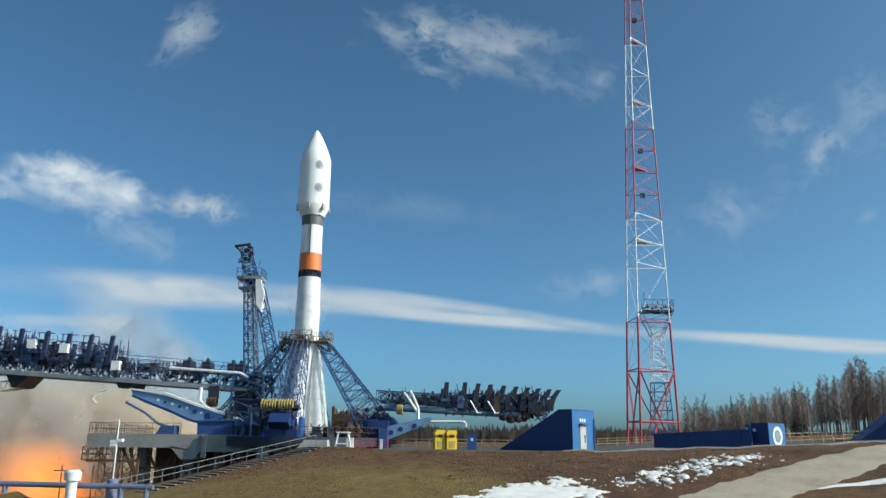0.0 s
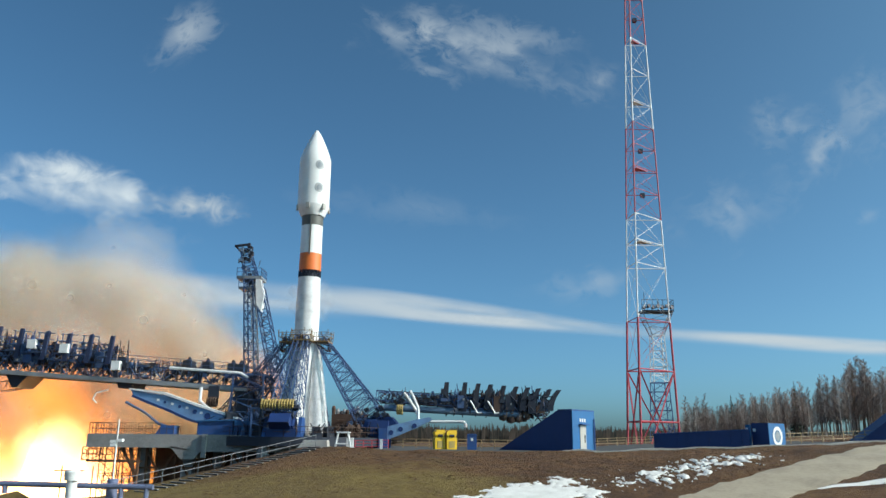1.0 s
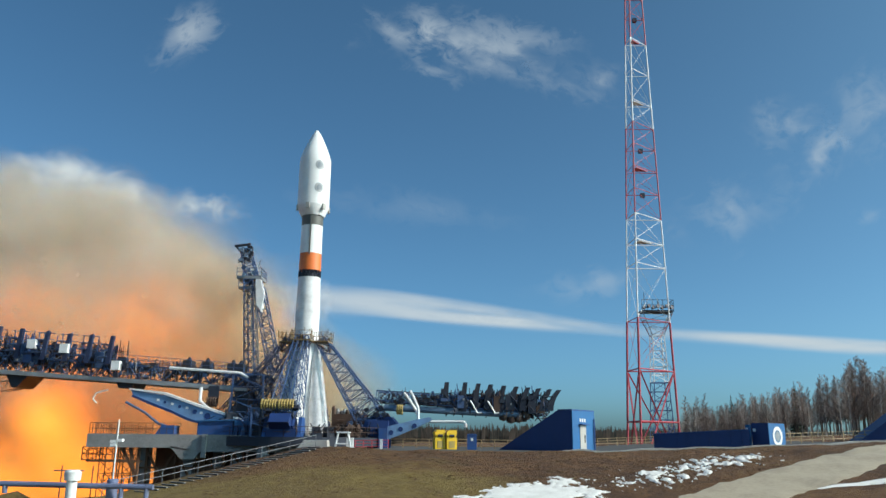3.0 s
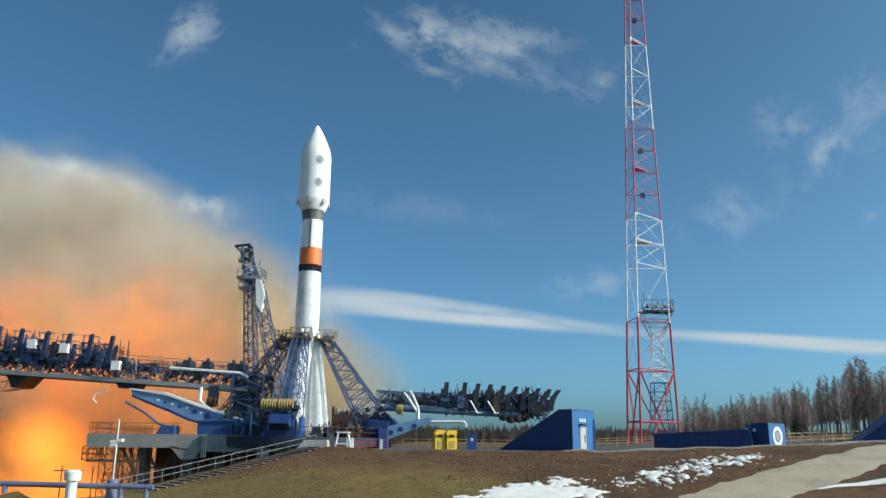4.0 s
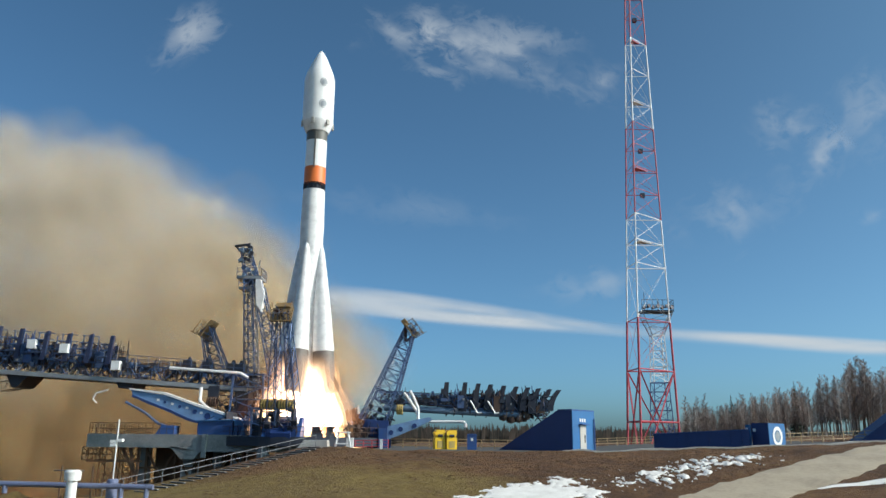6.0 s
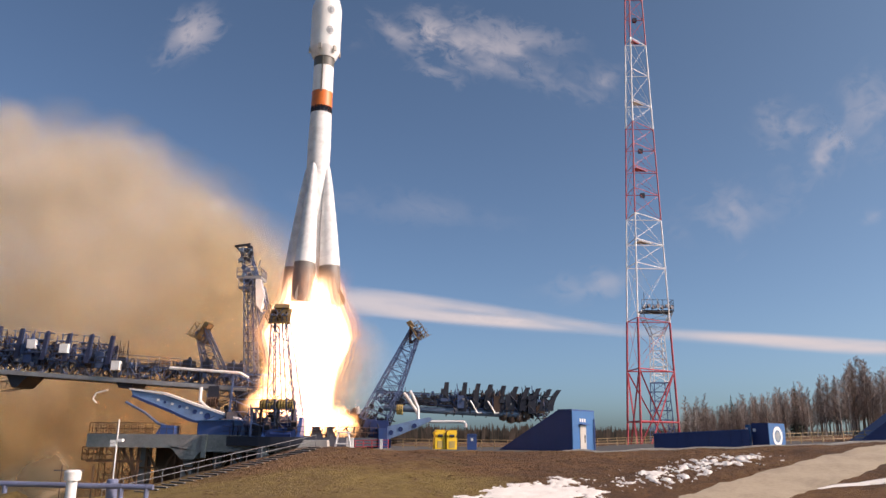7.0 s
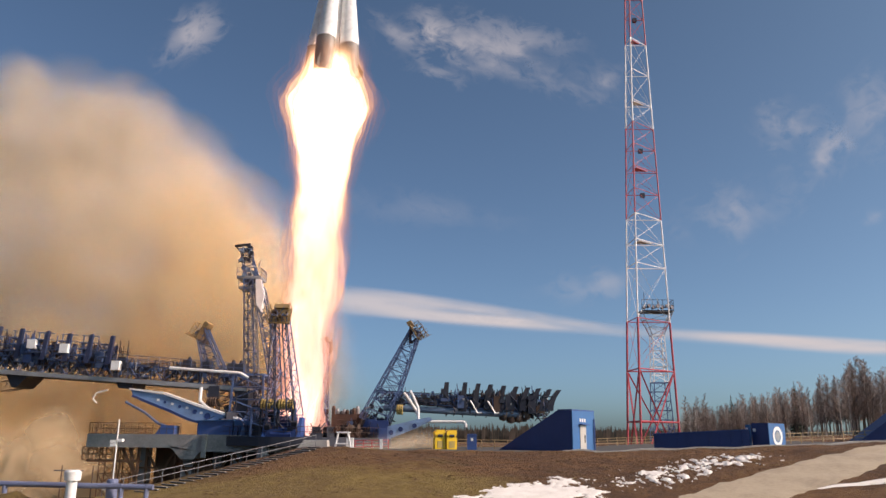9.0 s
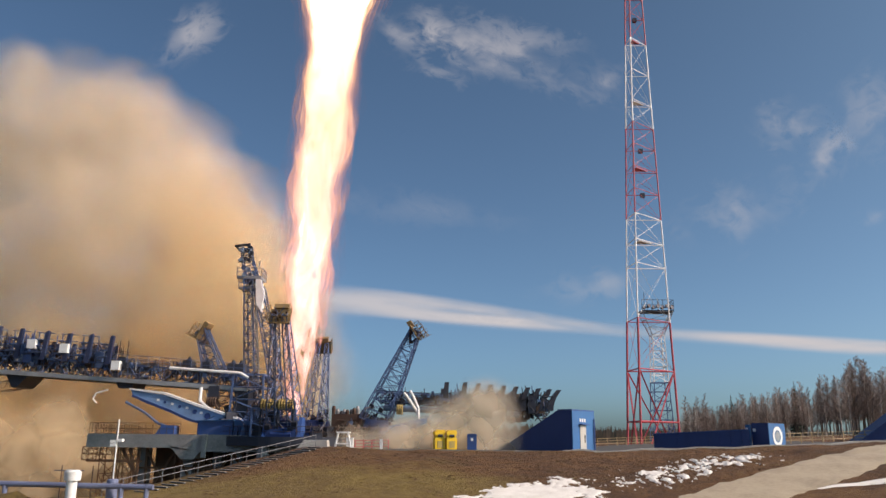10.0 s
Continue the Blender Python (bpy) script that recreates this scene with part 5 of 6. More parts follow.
# ---- stairs and the near corner ----
def build_stairs():
    st = thing("stairs", "concrete outdoor stairs with pale tread edges on the slope", "stairs", (0, 0, 0))
    top, d, nrm = Vector((-12.2, 77, 0.44)), Vector((-0.6, -0.8, 0)), Vector((-0.8, 0.6, 0))
    n = 24
    for i in range(n):
        p = top - nrm * 0.7 + d * (18.8 * (i + 0.5) / n) + Vector((0, 0, -0.12 - 3.37 * i / n))
        m = Matrix.Translation(p) @ pose(0, 0, 0, 0, 0, math.degrees(math.atan2(d.y, d.x)))
        # dark treads stand for the gaps between the pale edges
        Shape().box(-0.42, 0.42, -0.9, 0.9, -0.5, 0.0, m).ob("tread", PADMAT, st)
        Shape().box(0.26, 0.40, -0.9, 0.9, 0.003, 0.04, m).ob("tread_edge", LIGHTCONCRETE, st, "pale narrow tread edge")
    rl = Shape()
    a = top + nrm * 1.0 - d * 1.0
    b = top + nrm * 1.0 + d * 21 + Vector((0, 0, -3.37 * 21 / 18.8))
    k = 13
    for i in range(k + 1):
        p = a.lerp(b, i / k)
        rl.bar(p - Vector((0, 0, 0.4)), p + Vector((0, 0, 1.05)), 0.03, 5)
    for h in (1.05, 0.55):
        rl.bar(a + Vector((0, 0, h)), b + Vector((0, 0, h)), 0.032, 6)
    rl.ob("handrail", RAIL, st, "grey steel handrail")


build_stairs()


def build_near_corner():
    p = thing("pipe_barrier", "blue-grey pipe barrier across the lawn edge", "barrier", (0, 0, 0))
    z = -1.02
    Shape().bar((-26, 38, z + 0.05), (-13.6, 38, z - 0.12), 0.13, 10).ob("top_pipe", PIPEBLUE, p)
    for x in (-25, -20.6, -15.1, -13.9):
        Shape().bar((x, 38, height(x, 38) - 0.05), (x, 38, z), 0.12, 8).ob("post", PIPEBLUE, p)
    v = thing("vent_post", "white steel vent post with a wider cap", "post", (-17.1, 37.2, height(-17.1, 37.2) - 0.05))
    top = -0.35 - height(-17.1, 37.2)
    Shape().lathe([(0.24, 0), (0.24, top - 0.35), (0.3, top - 0.32)], 18).ob("tube", PIPEWHITE, v, "", True)
    Shape().lathe([(0.36, top - 0.42), (0.38, top - 0.05), (0.3, top + 0.05)], 18).ob("cap", PIPEWHITE, v, "", True)
    Shape().bar((-0.9, 0, top + 0.02), (0.5, 0, top + 0.02), 0.03, 5).ob("crossbar", RAIL, v)
    q = thing("camera_pole", "thin white pole with small floodlights on a blue base", "pole", (-15.75, 38.5, height(-15.75, 38.5) - 0.05))
    h = 2.05 - height(-15.75, 38.5)
    Shape().lathe([(0.26, 0), (0.26, h - 2.85), (0.2, h - 2.8)], 14).ob("base", PIPEBLUE, q, "", True)
    Shape().bar((0, 0, 0), (0, 0, h), 0.035, 8).ob("shaft", PIPEWHITE, q)
    for x, zz in ((-0.16, h - 1.05), (0.16, h - 1.0), (-0.14, h - 1.22)):
        Shape().box(x - 0.14, x + 0.14, -0.12, 0.12, zz - 0.07, zz + 0.07).ob("lamp", PIPEWHITE, q, "small white lamp")
    for x in (-18.3, -16.8):
        s = thing("stake", "thin dark wooden stake in the lawn", "stake", (x, 38.6, height(x, 38.6)), "stakes")
        Shape().bar((0, 0, -0.1), (0, 0, 0.2 - height(x, 38.6) - 0.4), 0.03, 5).ob("stick", RUST, s)


PIPEBLUE = painted("blue_grey_pipe", (0.16, 0.19, 0.30), 0.45, 0.2, 0.25)
build_near_corner()


# ---- trees ----
def bare_tree(seed, h, trunk_mat):
    rnd = random.Random(seed)
    tr, tw = Shape(), Shape()
    pts = [Vector((0, 0, -0.2))]
    for i in range(1, 6):
        pts.append(Vector((rnd.uniform(-0.15, 0.15) * i * 0.5, rnd.uniform(-0.15, 0.15) * i * 0.5, h * i / 5)))
    r0 = 0.012 * h
    for i in range(5):
        tr.bar(pts[i], pts[i + 1], r0 * (1 - i / 5.3), 6, r0 * (1 - (i + 1) / 5.3))

    def grow(p, dirn, length, rad, depth):
        q = p + dirn * length
        (tr if depth == 0 else tw).bar(p, q, rad, 3 if depth else 4, rad * 0.4)
        if depth == 2:
            return
        for k in range(11 if depth == 0 else 6):
            f = 0.2 + 0.8 * (k + rnd.random()) / (11 if depth == 0 else 6)
            d = (dirn + Vector((rnd.uniform(-0.8, 0.8), rnd.uniform(-0.8, 0.8), rnd.uniform(-0.2, 0.8)))).normalized()
            grow(p.lerp(q, f), d, length * rnd.uniform(0.35, 0.6), rad * 0.42, depth + 1)

    for k in range(48):
        f = 0.22 + 0.77 * k / 48
        i = min(4, int(f * 5))
        p = pts[i].lerp(pts[i + 1], f * 5 - i)
        a = rnd.uniform(0, 6.28)
        up = rnd.uniform(0.45, 1.2)
        d = Vector((math.cos(a), math.sin(a), up)).normalized()
        grow(p, d, h * (0.185 - 0.155 * f) * rnd.uniform(0.75, 1.25), 0.028, 0)
    return tr, tw


def spruce(seed, h):
    rnd = random.Random(seed)
    tr, lf = Shape().bar((0, 0, -0.2), (0, 0, h), 0.014 * h, 6, 0.02), Shape()
    n = 26
    for k in range(n):
        f = 0.1 + 0.9 * k / n
        for j in range(9):
            a = 6.283 * j / 9 + rnd.uniform(-0.4, 0.4)
            ln = h * 0.2 * (1 - f) * rnd.uniform(0.6, 1.15) + 0.12
            z = h * f + rnd.uniform(-0.1, 0.1)
            d = Vector((math.cos(a), math.sin(a), 0))
            s = Vector((-d.y, d.x, 0)) * (0.16 * ln + 0.08)
            p = Vector((0, 0, z))
            e = p + d * ln + Vector((0, 0, -0.25 * ln))
            m = p.lerp(e, 0.55) + Vector((0, 0, 0.06 * ln))
            lf.add([p, m + s, e, m - s, m + Vector((0, 0, -0.18 * ln))], [(0, 1, 3), (1, 2, 3), (0, 4, 1), (1, 4, 2), (2, 4, 3), (3, 4, 0)])
    return tr, lf


def far_wood_material():
    m, nt, nodes, links, b = node_mat("distant_forest")
    g = nt.nodes.new("ShaderNodeNewGeometry")
    links.new(ramp(nt, g.outputs["Random Per Island"], (0.0, (0.030, 0.032, 0.026)), (0.4, (0.075, 0.056, 0.044)), (0.75, (0.11, 0.080, 0.062)), (1.0, (0.045, 0.045, 0.035))), b.inputs["Base Color"])
    b.inputs["Roughness"].default_value = 0.95
    return m


FARWOOD = far_wood_material()


def build_trees():
    kinds = []
    for k in range(6):
        mat = BIRCH if k % 2 == 0 else BARK
        t = thing("bare_tree", "leafless birch with pale trunk and fine brown twigs" if k % 2 == 0 else "leafless grey-brown alder with fine upright twigs", "tree", (0, 0, 0), "wood edge trees")
        a, b = bare_tree(k + 1, 10.0, mat)
        a.ob("trunk", mat, t)
        b.ob("crown", TWIG, t)
        kinds.append(t)
    firs = []
    for k in range(2):
        t = thing("spruce_tree", "dark green narrow spruce among bare trees", "tree", (0, 0, 0), "wood edge spruces")
        a, b = spruce(k + 40, 10.0)
        a.ob("trunk", BARK, t)
        b.ob("crown", SPRUCE, t)
        firs.append(t)
    used = set()

    def plant(kind, x, y, h):
        m = pose(x, y, height(x, y) - 0.1, 0, 0, rand(0, 360)) @ Matrix.Scale(h / 10, 4)
        if kind not in used:
            used.add(kind)
            kind.matrix_basis = m
        else:
            o = copy_thing(kind, m)
            o.matrix_basis = m

    rows = [(55, 11), (59, 8), (63, 9), (66, 11), (70, 11), (75, 13), (80, 13.5), (84, 15), (88, 16), (91, 20), (95, 18), (99, 17), (104, 17), (110, 18), (51, 6), (57, 8), (61, 8), (68, 9), (73, 11), (78, 12)]
    for x, h in rows:
        for j in range(15):
            y = 166 + rand(-14, 26)
            xx = (x + rand(-2.5, 2.5)) * y / 170
            plant(random.choice(kinds), xx, y, h * rand(0.62, 0.92) * y / 170)
    for x, y, h in ((62.3, 168, 9.5), (76.2, 168, 12.0), (66.0, 176, 8.0), (71.5, 178, 9.0)):
        plant(firs[int(h) % 2], x, y, h)
    for x in range(-95, -70, 3):
        plant(random.choice(firs), x * 2.0, 250 + rand(-10, 10), rand(12, 18))
    # distant woods all round the horizon
    far = Shape()
    for k in range(8000):
        a = rand(-1.0, 1.0)
        d = rand(360, 560)
        x, y = d * math.sin(a), d * math.cos(a)
        h = rand(5.0, 8.6) * (1 + 0.25 * noise.noise((x * 0.02, y * 0.02, 0)))
        w = h * rand(0.12, 0.35)
        z = height(x, y) - 0.3
        for j in range(6):
            px, py, top = x + rand(-w, w), y + rand(-w, w), z + h * rand(0.6, 1.05)
            q = rand(0.12, 0.45)
            far.add([(px - q, py - q, z), (px + q, py - q, z), (px, py + q, z), (px - q * 1.6, py, z + (top - z) * 0.55), (px + q * 1.6, py, z + (top - z) * 0.55), (px + rand(-0.2, 0.2), py, top)], [(0, 1, 4, 3), (1, 2, 4), (2, 0, 3), (3, 4, 5), (4, 2, 5), (2, 3, 5)])
    o = far.ob("distant_wood", FARWOOD)
    tagged(o, "distant dark mixed forest along the horizon", "forest", kind="stuff")


build_trees()


# ---- sky: thin clouds and a long vapour trail, far away ----
moving = []


def cloud(mat, x, z, w, h, roll, label, y=3600, drift=True):
    n = 12
    s = Shape()
    for j in range(n + 1):
        for i in range(n + 1):
            u, v = 2 * i / n - 1, 2 * j / n - 1
            s.v.append((u, -0.08 * (u * u + v * v), v))
    s.f = [(j * (n + 1) + i, j * (n + 1) + i + 1, (j + 1) * (n + 1) + i + 1, (j + 1) * (n + 1) + i) for j in range(n) for i in range(n)]
    o = s.ob("cloud", mat)
    o.matrix_basis = pose(x, y, z, 0, roll, 0)
    o.scale = (w, 60, h)
    if drift:
        moving.append((o, [(0, pose(x - 16, y, z, 0, roll, 0)), (10, pose(x + 16, y, z - 8, 0, roll, 0))]))
    return tagged(o, label, "cloud", kind="structure")


def wisp(x, z, w, h, roll, power, grain=170):
    m = cloud_material("thin_cloud", (grain * 1.3, grain * 0.9), (w, h), 0.46, 0.86, power, 0.66, 1.9)
    cloud(m, x, z, w, h, roll, "thin torn wisp of white cloud in the blue sky")


def fluff(x, z, w, h, roll):
    m = cloud_material("fluffy_cloud", (330, 200), (w, h), 0.30, 0.55, 1.3, 0.80, 1.0)
    cloud(m, x, z, w, h, roll, "soft white cloud low in the blue sky")


def trail(x, z, w, h, roll, power, y):
    m = cloud_material("vapour_trail", (800, 170), (w, h), 0.10, 0.72, power, 0.68, 0.25)
    cloud(m, x, z, w, h, roll, "long white vapour trail across the sky", y, False)


for row in ((-1930, 1215, 520, 190, 8), (-1690, 1170, 420, 170, 14)):
    fluff(*row)
for row in ((-1340, 2030, 330, 210, -40, 0.75), (-60, 2010, 520, 300, 12, 0.95), (360, 1960, 560, 290, 16, 0.62), (700, 1800, 380, 200, 24, 0.65),
            (1700, 1590, 330, 220, -14, 0.6), (1915, 1400, 230, 200, -40, 0.75), (1420, 1080, 560, 230, -26, 0.45), (2170, 1650, 420, 330, -34, 0.35),
            (720, 738, 420, 130, -6, 0.45), (-1500, 960, 640, 150, 24, 0.45), (-1230, 1095, 430, 120, 7, 1.3), (-1190, 1085, 360, 90, 4, 1.2), (-100, 1100, 900, 130, 5, 0.15),
            (2100, 1080, 160, 110, 0, 0.3)):
    wisp(*row)
trail(950, 518, 3100, 46, 3.9, 1.1, 3700)
trail(150, 630, 900, 40, 8.0, 0.7, 3710)
trail(1950, 466, 1300, 44, 3.0, 1.1, 3705)
trail(-1400, 700, 1700, 120, 3.2, 1.0, 3720)
trail(-150, 630, 1000, 80, 6.5, 0.8, 3730)
trail(-1800, 545, 560, 45, 1.0, 0.5, 3740)


# ---- smoke, dust and fire ----
def puff_mesh(seed, rough=0.16):
    s = Shape()
    nu, nv = 44, 26
    for j in range(nv + 1):
        th = math.pi * j / nv
        for i in range(nu):
            a = 2 * math.pi * i / nu
            p = Vector((math.sin(th) * math.cos(a), math.sin(th) * math.sin(a), math.cos(th)))
            d = 1 + rough * (noise.noise(p * 1.6 + Vector((seed, 0, 0))) + 0.6 * noise.noise(p * 3.6 + Vector((0, seed, 0))) + 0.35 * noise.noise(p * 8.0 + Vector((0, 0, seed))))
            s.v.append(tuple(p * d))
    s.f = [(j * nu + i, j * nu + (i + 1) % nu, (j + 1) * nu + (i + 1) % nu, (j + 1) * nu + i) for j in range(nv) for i in range(nu)]
    return s


PUFFS = [puff_mesh(k * 7.3, 0.1) for k in range(5)]


def shared(mat, tag):
    out = []
    for s in PUFFS:
        me = bpy.data.meshes.new(tag)
        me.from_pydata(s.v, [], s.f)
        me.polygons.foreach_set("use_smooth", [True] * len(me.polygons))
        me.materials.append(mat)
        out.append(me)
    return out


def bearing(x, y):
    return math.degrees(math.atan2(-x, y))


def puff(parent, name, me, size, rows, spin=0.0, deep=0.8):
    """rows: seconds and place of the middle of one lump."""
    o = new(name, me)
    o.parent = parent
    size *= 1.36
    o.scale = (size, size * deep, size * rand(0.85, 1.0))
    s0 = rand(0, 360)
    keyed = []
    for t, x, y, z in rows:
        keyed.append((t, pose(x, y, z, 0, 0, bearing(x, y)) @ pose(0, 0, 0, 0, s0 + spin * t, 0)))
    moving.append((o, keyed))
    return o


RISE = [(0, 0.30), (0.5, 0.42), (1.0, 0.55), (1.5, 0.60), (2.5, 0.69), (3.5, 0.73), (4.5, 0.76), (5.5, 0.79), (7.5, 0.845), (9.0, 0.92), (10, 0.95)]
SPREAD = [(0, 0.66), (0.5, 0.7), (1.0, 0.78), (1.5, 0.85), (2.5, 0.95), (3.5, 1.0), (4.5, 1.04), (5.5, 1.06), (7.5, 1.04), (9.0, 1.0), (10, 1.0)]


def build_smoke():
    cl = thing("smoke_cloud", "billowing tan exhaust smoke rising behind the platform", "smoke", (0, 0, 0))
    me, mid, low = shared(SMOKE, "puff"), shared(MIDSMOKE, "puff"), shared(BROWNSHADESMOKE, "puff")
    top = [(-95, 70), (-85, 71), (-74, 73), (-64, 72), (-55, 69), (-48, 63), (-41, 56), (-35, 49), (-31, 43), (-27, 37), (-23, 22)]
    for layer, y in ((0, 128), (1, 140)):
        for k in range(76):
            f = (k + rand(0.1, 0.9)) / 76
            x = -88 + 64 * f
            i = max(j for j in range(len(top)) if top[j][0] <= x)
            j = min(i + 1, len(top) - 1)
            zt = top[i][1] + (top[j][1] - top[i][1]) * ((x - top[i][0]) / max(0.1, top[j][0] - top[i][0]))
            size = rand(7.0, 12.5)
            z = zt - size * 0.75 - (zt + 4 - size) * ((k * 0.618 + 0.5 * layer) % 1.0)
            yy = y + rand(-5, 5)
            rows = []
            for (t, r), (_, sp) in zip(RISE, SPREAD):
                rows.append((t, -50 + (x + 50) * sp, yy, -14 + (z + 14) * r - (1 - r) * 6))
            # browner towards the bottom: firelight and shade are part of these tones
            puff(cl, "puff", random.choice(me if z > 38 + rand(-7, 7) else mid if z > 18 + rand(-6, 6) else low), size, rows, rand(-4, 4))
    crown = shared(BILLOW, "puff")
    for k in range(64):
        x = -90 + 64 * (k + rand(0.1, 0.9)) / 64
        i = max(j for j in range(len(top)) if top[j][0] <= x)
        j = min(i + 1, len(top) - 1)
        zt = top[i][1] + (top[j][1] - top[i][1]) * ((x - top[i][0]) / max(0.1, top[j][0] - top[i][0]))
        zt += 5.0 * noise.noise((x * 0.11, 4.0, 0))
        size = rand(4.2, 8.2)
        z = zt - size * 0.6 - rand(0, 1) ** 2 * 22
        yy = 124 + rand(-4, 4)
        rows = [(t, -50 + (x * 0.96 + 50) * sp, yy, -14 + (z * 0.95 + 14) * r - (1 - r) * 6) for (t, r), (_, sp) in zip(RISE, SPREAD)]
        puff(cl, "puff", random.choice(crown), size, rows, rand(-6, 6))
    thin = shared(STEAM, "haze_puff")
    for k in range(15):
        x, z, size = -34 + 1.35 * k + rand(-1, 1), rand(9, 31) - 0.55 * k, rand(7.5, 10.5)
        rows = [(0, -42 + (x + 25) * 0.9, 118 + 0.4 * k, -16 - 0.3 * z), (0.8, -40 + (x + 25) * 0.6, 118, -9 + 0.2 * z), (1.6, -38 + (x + 38) * 0.5, 118, z * 0.5), (2.6, x - 2, 118, z * 0.85), (4.5, x + 2.5, 118, z), (5.7, x + 2.0, 118, z + 2), (7.5, x - 4, 119, z + 4), (10, x - 9, 121, z + 7)]
        puff(cl, "haze_puff", random.choice(mid), size, rows, rand(-3, 3))
    st = thing("steam_cloud", "pale steam drifting up beside the gantry", "steam", (0, 0, 0))
    white, cold = shared(WHITESTEAM, "puff"), shared(VAPOUR, "puff")
    for x, z, size in ((-48, 18, 7.5), (-44, 15, 7), (-52, 14, 7), (-38, 9, 6), (-60, 4, 9), (-52, 2, 8), (-68, 3, 9), (-62, -4, 8), (-50, -5, 7.5), (-56, -1, 8), (-72, -3, 9), (-45, 0, 7), (-66, -9, 7), (-56, -10, 7), (-48, -9, 7), (-42, -6, 6), (-74, -9, 8), (-60, -6, 8), (-54, 5, 8), (-68, 6, 8), (-78, 8, 9), (-84, 2, 9), (-58, 12, 8), (-46, 9, 7), (-64, 14, 8), (-40, 13, 6), (-36, 4, 6), (-72, 15, 8), (-80, 16, 8), (-52, 20, 7)):
        rows = [(0, x, 117, z - 1.0), (0.35, x, 117, z + 3), (0.6, x - 0.5, 118, z + 8), (1.0, x - 1, 120, z + 9), (2.5, x - 4, 126, z + 14), (5, x - 8, 150, z + 15), (10, x - 14, 165, z + 4)]
        puff(st, "puff", random.choice(white), size, rows, rand(-6, 6))
    for x, y, z, size in ((-15.2, 95.2, 19.5, 1.3), (-14.9, 95.6, 17.8, 1.5), (-15.3, 95.0, 16.0, 1.2), (-18.9, 95.2, 19.0, 1.0), (-18.7, 95.4, 17.0, 1.1)):
        rows = [(0, x, y, z), (2.0, x + 0.3, y, z + 0.2), (3.4, x + 0.4, y, z - 0.3), (4.4, x + 1.0, y, z - 5), (5.4, x, y, z - 16), (6.4, x, y, -14), (10, x, y, -16)]
        puff(st, "puff", random.choice(cold), size, rows, rand(-12, 12))
    lo = thing("low_smoke", "tan smoke rolling out of the pit below the gantry", "smoke", (0, 0, 0))
    for x, z, size in ((-62, -2, 6.5), (-57, -5, 6), (-52, -8.5, 5.5), (-66, 0, 7), (-60, -8, 6.5), (-64, -5, 5.5), (-59, -3, 5), (-54, -3, 6), (-49, -4, 5.5), (-45, -6, 5), (-51, 0, 5)):
        x, size = x * 1.09, size * 1.1
        rows = [(0, x, 113, z - 24), (5.5, x, 113, z - 16), (6.8, x, 113, z - 6), (7.5, x, 113, z - 3.5), (8.5, x, 113, z - 0.5), (10, x + 1, 113, z + 2.5)]
        puff(lo, "puff", random.choice(thin), size, rows, rand(-6, 6))
    for x, z, size in ((-78, 0, 9), (-70, -5, 9), (-64, 2, 9), (-57, -4, 9), (-50, 2, 9), (-45, -5, 8), (-72, 8, 9), (-58, 9, 9), (-44, 8, 8), (-38, 2, 8), (-52, -9, 8), (-66, -11, 8)):
        rows = [(0, x, 119, z - 30), (2.5, x, 119, z - 24), (3.8, x, 119, z - 17), (4.5, x, 119, z - 10), (5.5, x, 119, z - 3), (6.8, x, 119, z), (8.5, x - 1, 119, z + 2), (10, x - 2, 119, z + 4)]
        # the brown tone stands in for shade on these puffs
        puff(lo, "puff", random.choice(low), size, rows, rand(-6, 6))
    du = thing("dust_cloud", "pale dust blown across the pad", "dust", (0, 0, 0))
    veil = shared(DUST, "dust_puff")
    for k in range(26):
        f = (k + rand(0.1, 0.9)) / 26
        x = -13 + 19.5 * f ** 0.8
        roof = 2.6 + 7.0 * f ** 1.3
        size = rand(2.6, 3.4) + 1.6 * f
        z = -0.4 + max(0.3, roof - size * 0.7) * rand(0.05, 1.0)
        late = 0.5 * f
        rows = [(0, -14 + 2 * f, 90, -9), (7.4, -14 + 2 * f, 90, -9), (8.1 + late, -14 + 5 * f, 90, -5.5), (8.8 + late * 0.5, -13 + 13 * f, 90, -2.6 + z * 0.3), (9.4, -13 + 16 * f, 90, z * 0.6 - 0.9), (10, x, 90, z)]
        puff(du, "puff", random.choice(veil), size, rows, rand(-10, 10))
    fb = thing("trench_fire", "orange fire in the flame pit below the platform and added glow inside the smoke", "fire", (0, 0, 0))
    fire = shared(FIREBALL, "flame")
    for x, z, size in ((-62, -2, 9), (-52, 1, 9), (-45, -3, 8), (-70, 2, 9), (-38, -5, 7), (-57, 8, 8)):
        rows = [(0, x, 114, z - 12.5), (0.3, x, 114, z - 6), (0.6, x, 114, z + 3), (1.0, x - 1, 114, z - 1.5), (1.5, x - 1, 114, z - 8), (2.1, x, 114, z - 6), (2.5, x, 114, z - 4.0), (3.8, x, 114, z - 8), (4.5, x, 114, z - 11), (5.0, x, 114, z - 15), (5.5, x, 114, z - 26), (6.3, x, 114, z - 32), (10, x, 114, z - 34)]
        puff(fb, "flame", random.choice(fire), size, rows, rand(-8, 8))
    flash = shared(FLASH, "flame")
    for x, z, size in ((-60, -3, 9), (-50, 0, 9), (-68, 1, 9), (-43, -4, 7), (-56, 5, 8)):
        rows = [(0, x, 116, z - 26), (0.25, x, 116, z - 18), (0.5, x, 116, z + 0.5), (0.7, x, 116, z), (1.1, x, 116, z - 12), (1.6, x, 116, z - 22), (10, x, 116, z - 28)]
        puff(fb, "flame", random.choice(flash), size, rows, rand(-8, 8))
    burst = shared(BURST, "flame")
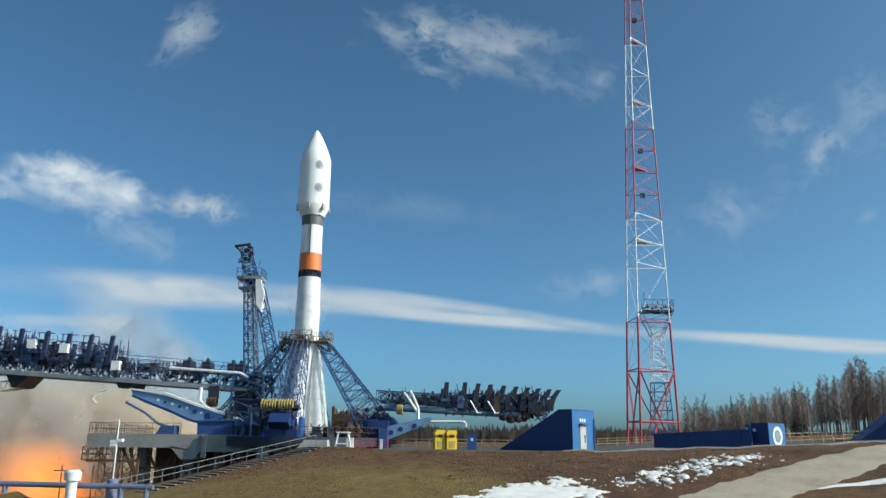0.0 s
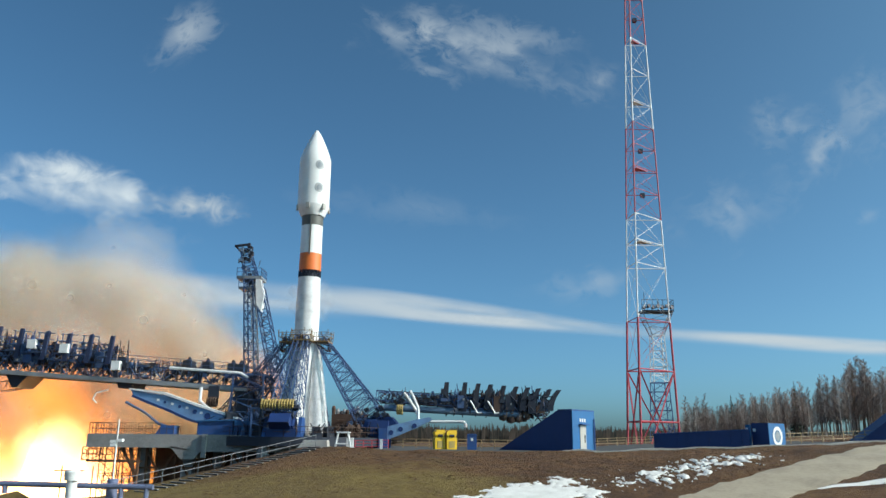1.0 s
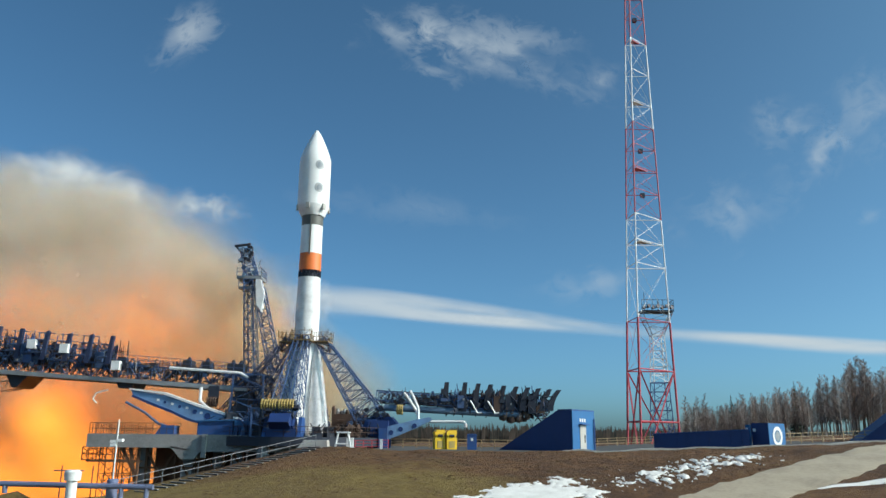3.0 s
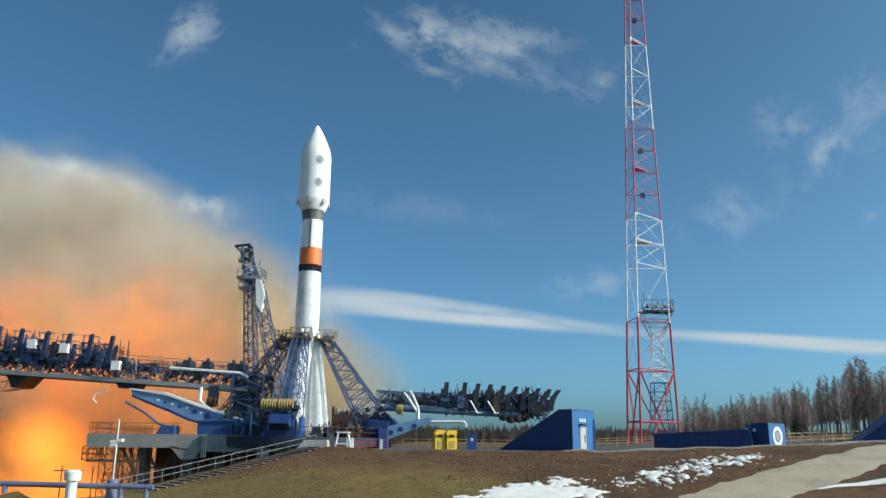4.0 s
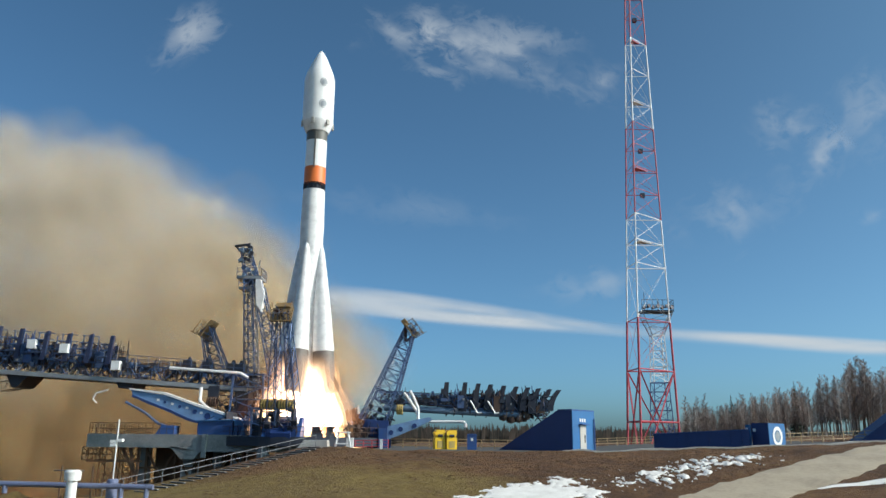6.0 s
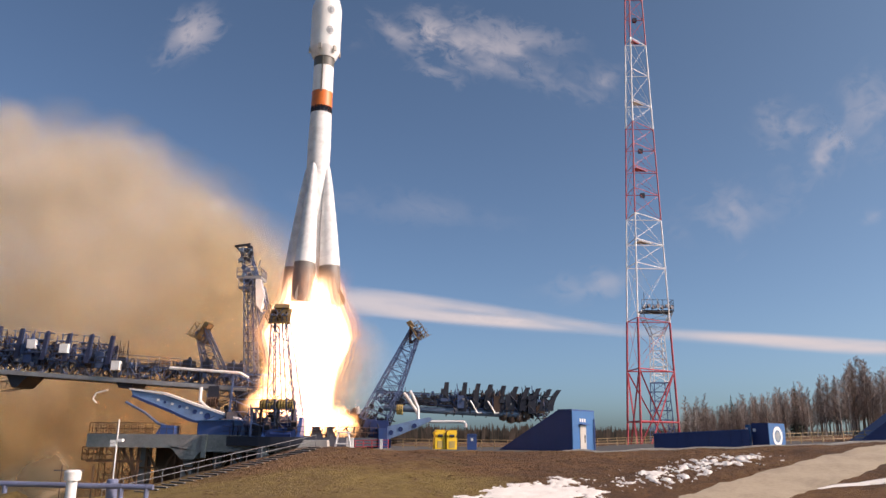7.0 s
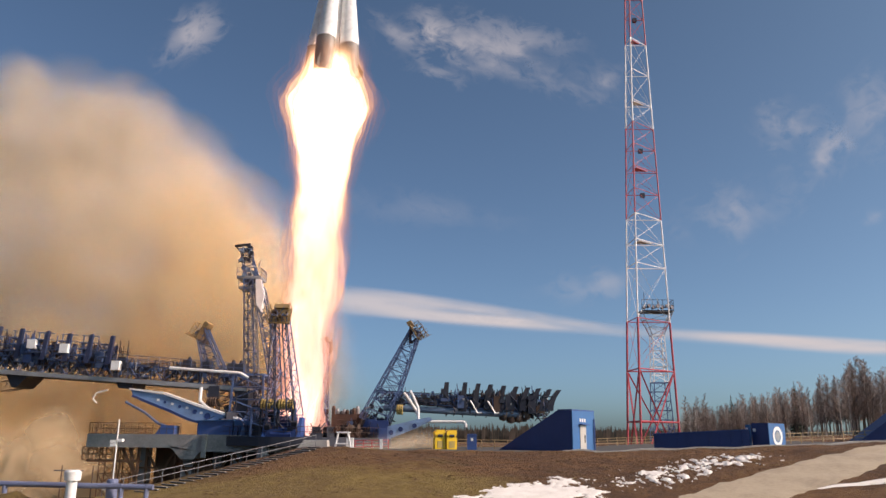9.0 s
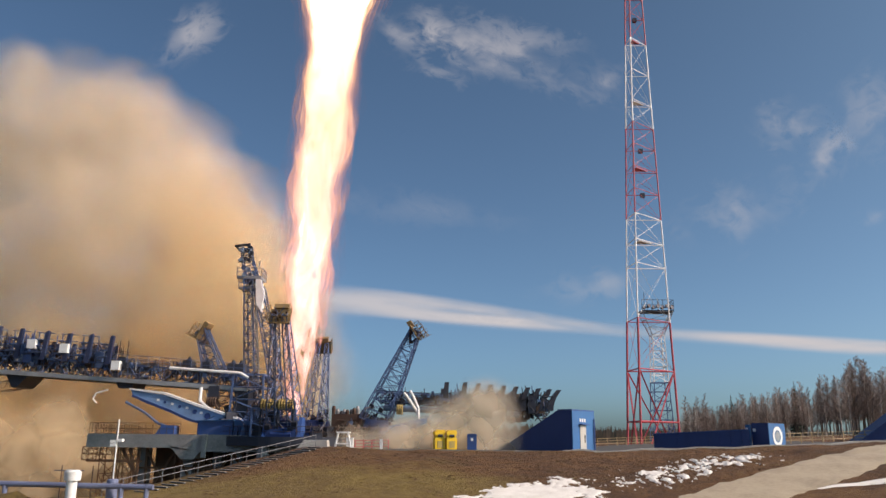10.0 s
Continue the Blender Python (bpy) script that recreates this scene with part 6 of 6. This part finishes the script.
    for x, y, z, size, late in ((-20.0, 91.5, 5.0, 3.4, 0.1), (-18.6, 91.5, 8.0, 3.4, 0.2), (-14.2, 90.5, 3.0, 2.8, 0.0), (-12.4, 91, 3.4, 2.4, 0.0), (-10.8, 90.0, 2.8, 1.8, 0.1)):
        rows = [(0, x, y, -12), (5.1 + late, x + 1, y, -9), (5.7 + late, x + 0.5, y, z - 5.5), (6.3 + late, x, y, z - 0.5), (6.9, x, y, z), (7.3, x - 0.3, y, z - 3.5), (7.8, x, y, -8), (8.6, x, y, -12), (10, x, y, -12)]
        puff(fb, "flame", random.choice(burst), size, rows, rand(-20, 20))
    # added glowing lumps behind the smoke layers, lighting them from within
    deep = shared(SMOKEGLOW, "flame")
    for x, z, size in ((-60, 12, 16), (-46, 16, 16), (-34, 12, 13), (-76, 16, 16), (-50, 2, 15), (-28, 8, 10), (-68, 2, 15), (-56, 17, 14), (-40, 15, 12), (-72, 17, 13)):
        rows = [(0, x, 142, z - 36), (0.3, x, 142, z - 26), (0.6, x, 142, z - 10), (1.0, x, 142, z - 8), (1.5, x, 142, z - 9), (2.1, x, 142, z - 4), (2.6, x, 142, z + 2), (3.8, x, 142, z + 3), (4.5, x, 142, z), (5.0, x, 142, z - 6), (5.5, x, 142, z - 24), (6.6, x, 142, z - 50), (7.2, x, 142, z - 60), (10, x, 142, z - 62)]
        puff(fb, "flame", random.choice(deep), size, rows, rand(-8, 8))


build_smoke()

LIFT = [(0, 0, 0), (3.2, 0, 0), (3.6, 0, 0.15), (4.0, 0, 0.72), (4.5, 0, 2.0), (5.0, 0, 4.3), (5.5, 0, 7.4), (6.0, 0, 11.7), (6.5, 0.05, 16.8),
        (7.0, 0.25, 22.5), (7.5, 0.5, 29.2), (8.0, 0.75, 36.7), (8.5, 1.05, 44.8), (9.0, 1.4, 53.6), (9.5, 1.9, 63.0), (10.0, 2.4, 73.0)]


def motions():
    walk(rocket, [(t, pose(RX + dx, RY, -5.2 + dz, 0, 1.3 * dx, 0)) for t, dx, dz in LIFT])
    for k, arm in enumerate(arms):
        ang = ARM_TURN[k]
        more = (0.94, 1.0, 0.9, 0.95)[k]
        c, s = math.cos(radians(ang)), math.sin(radians(ang))
        walk(arm, [(t, pose(RX + 9.0 * c, RY + 9.0 * s, 3.0, 0, 0, ang) @ pose(0, 0, 0, 0, tilt * more if tilt > 0 else tilt, 0)) for t, tilt in ARM_TILT])
    for o, rows in moving:
        walk(o, rows)


motions()
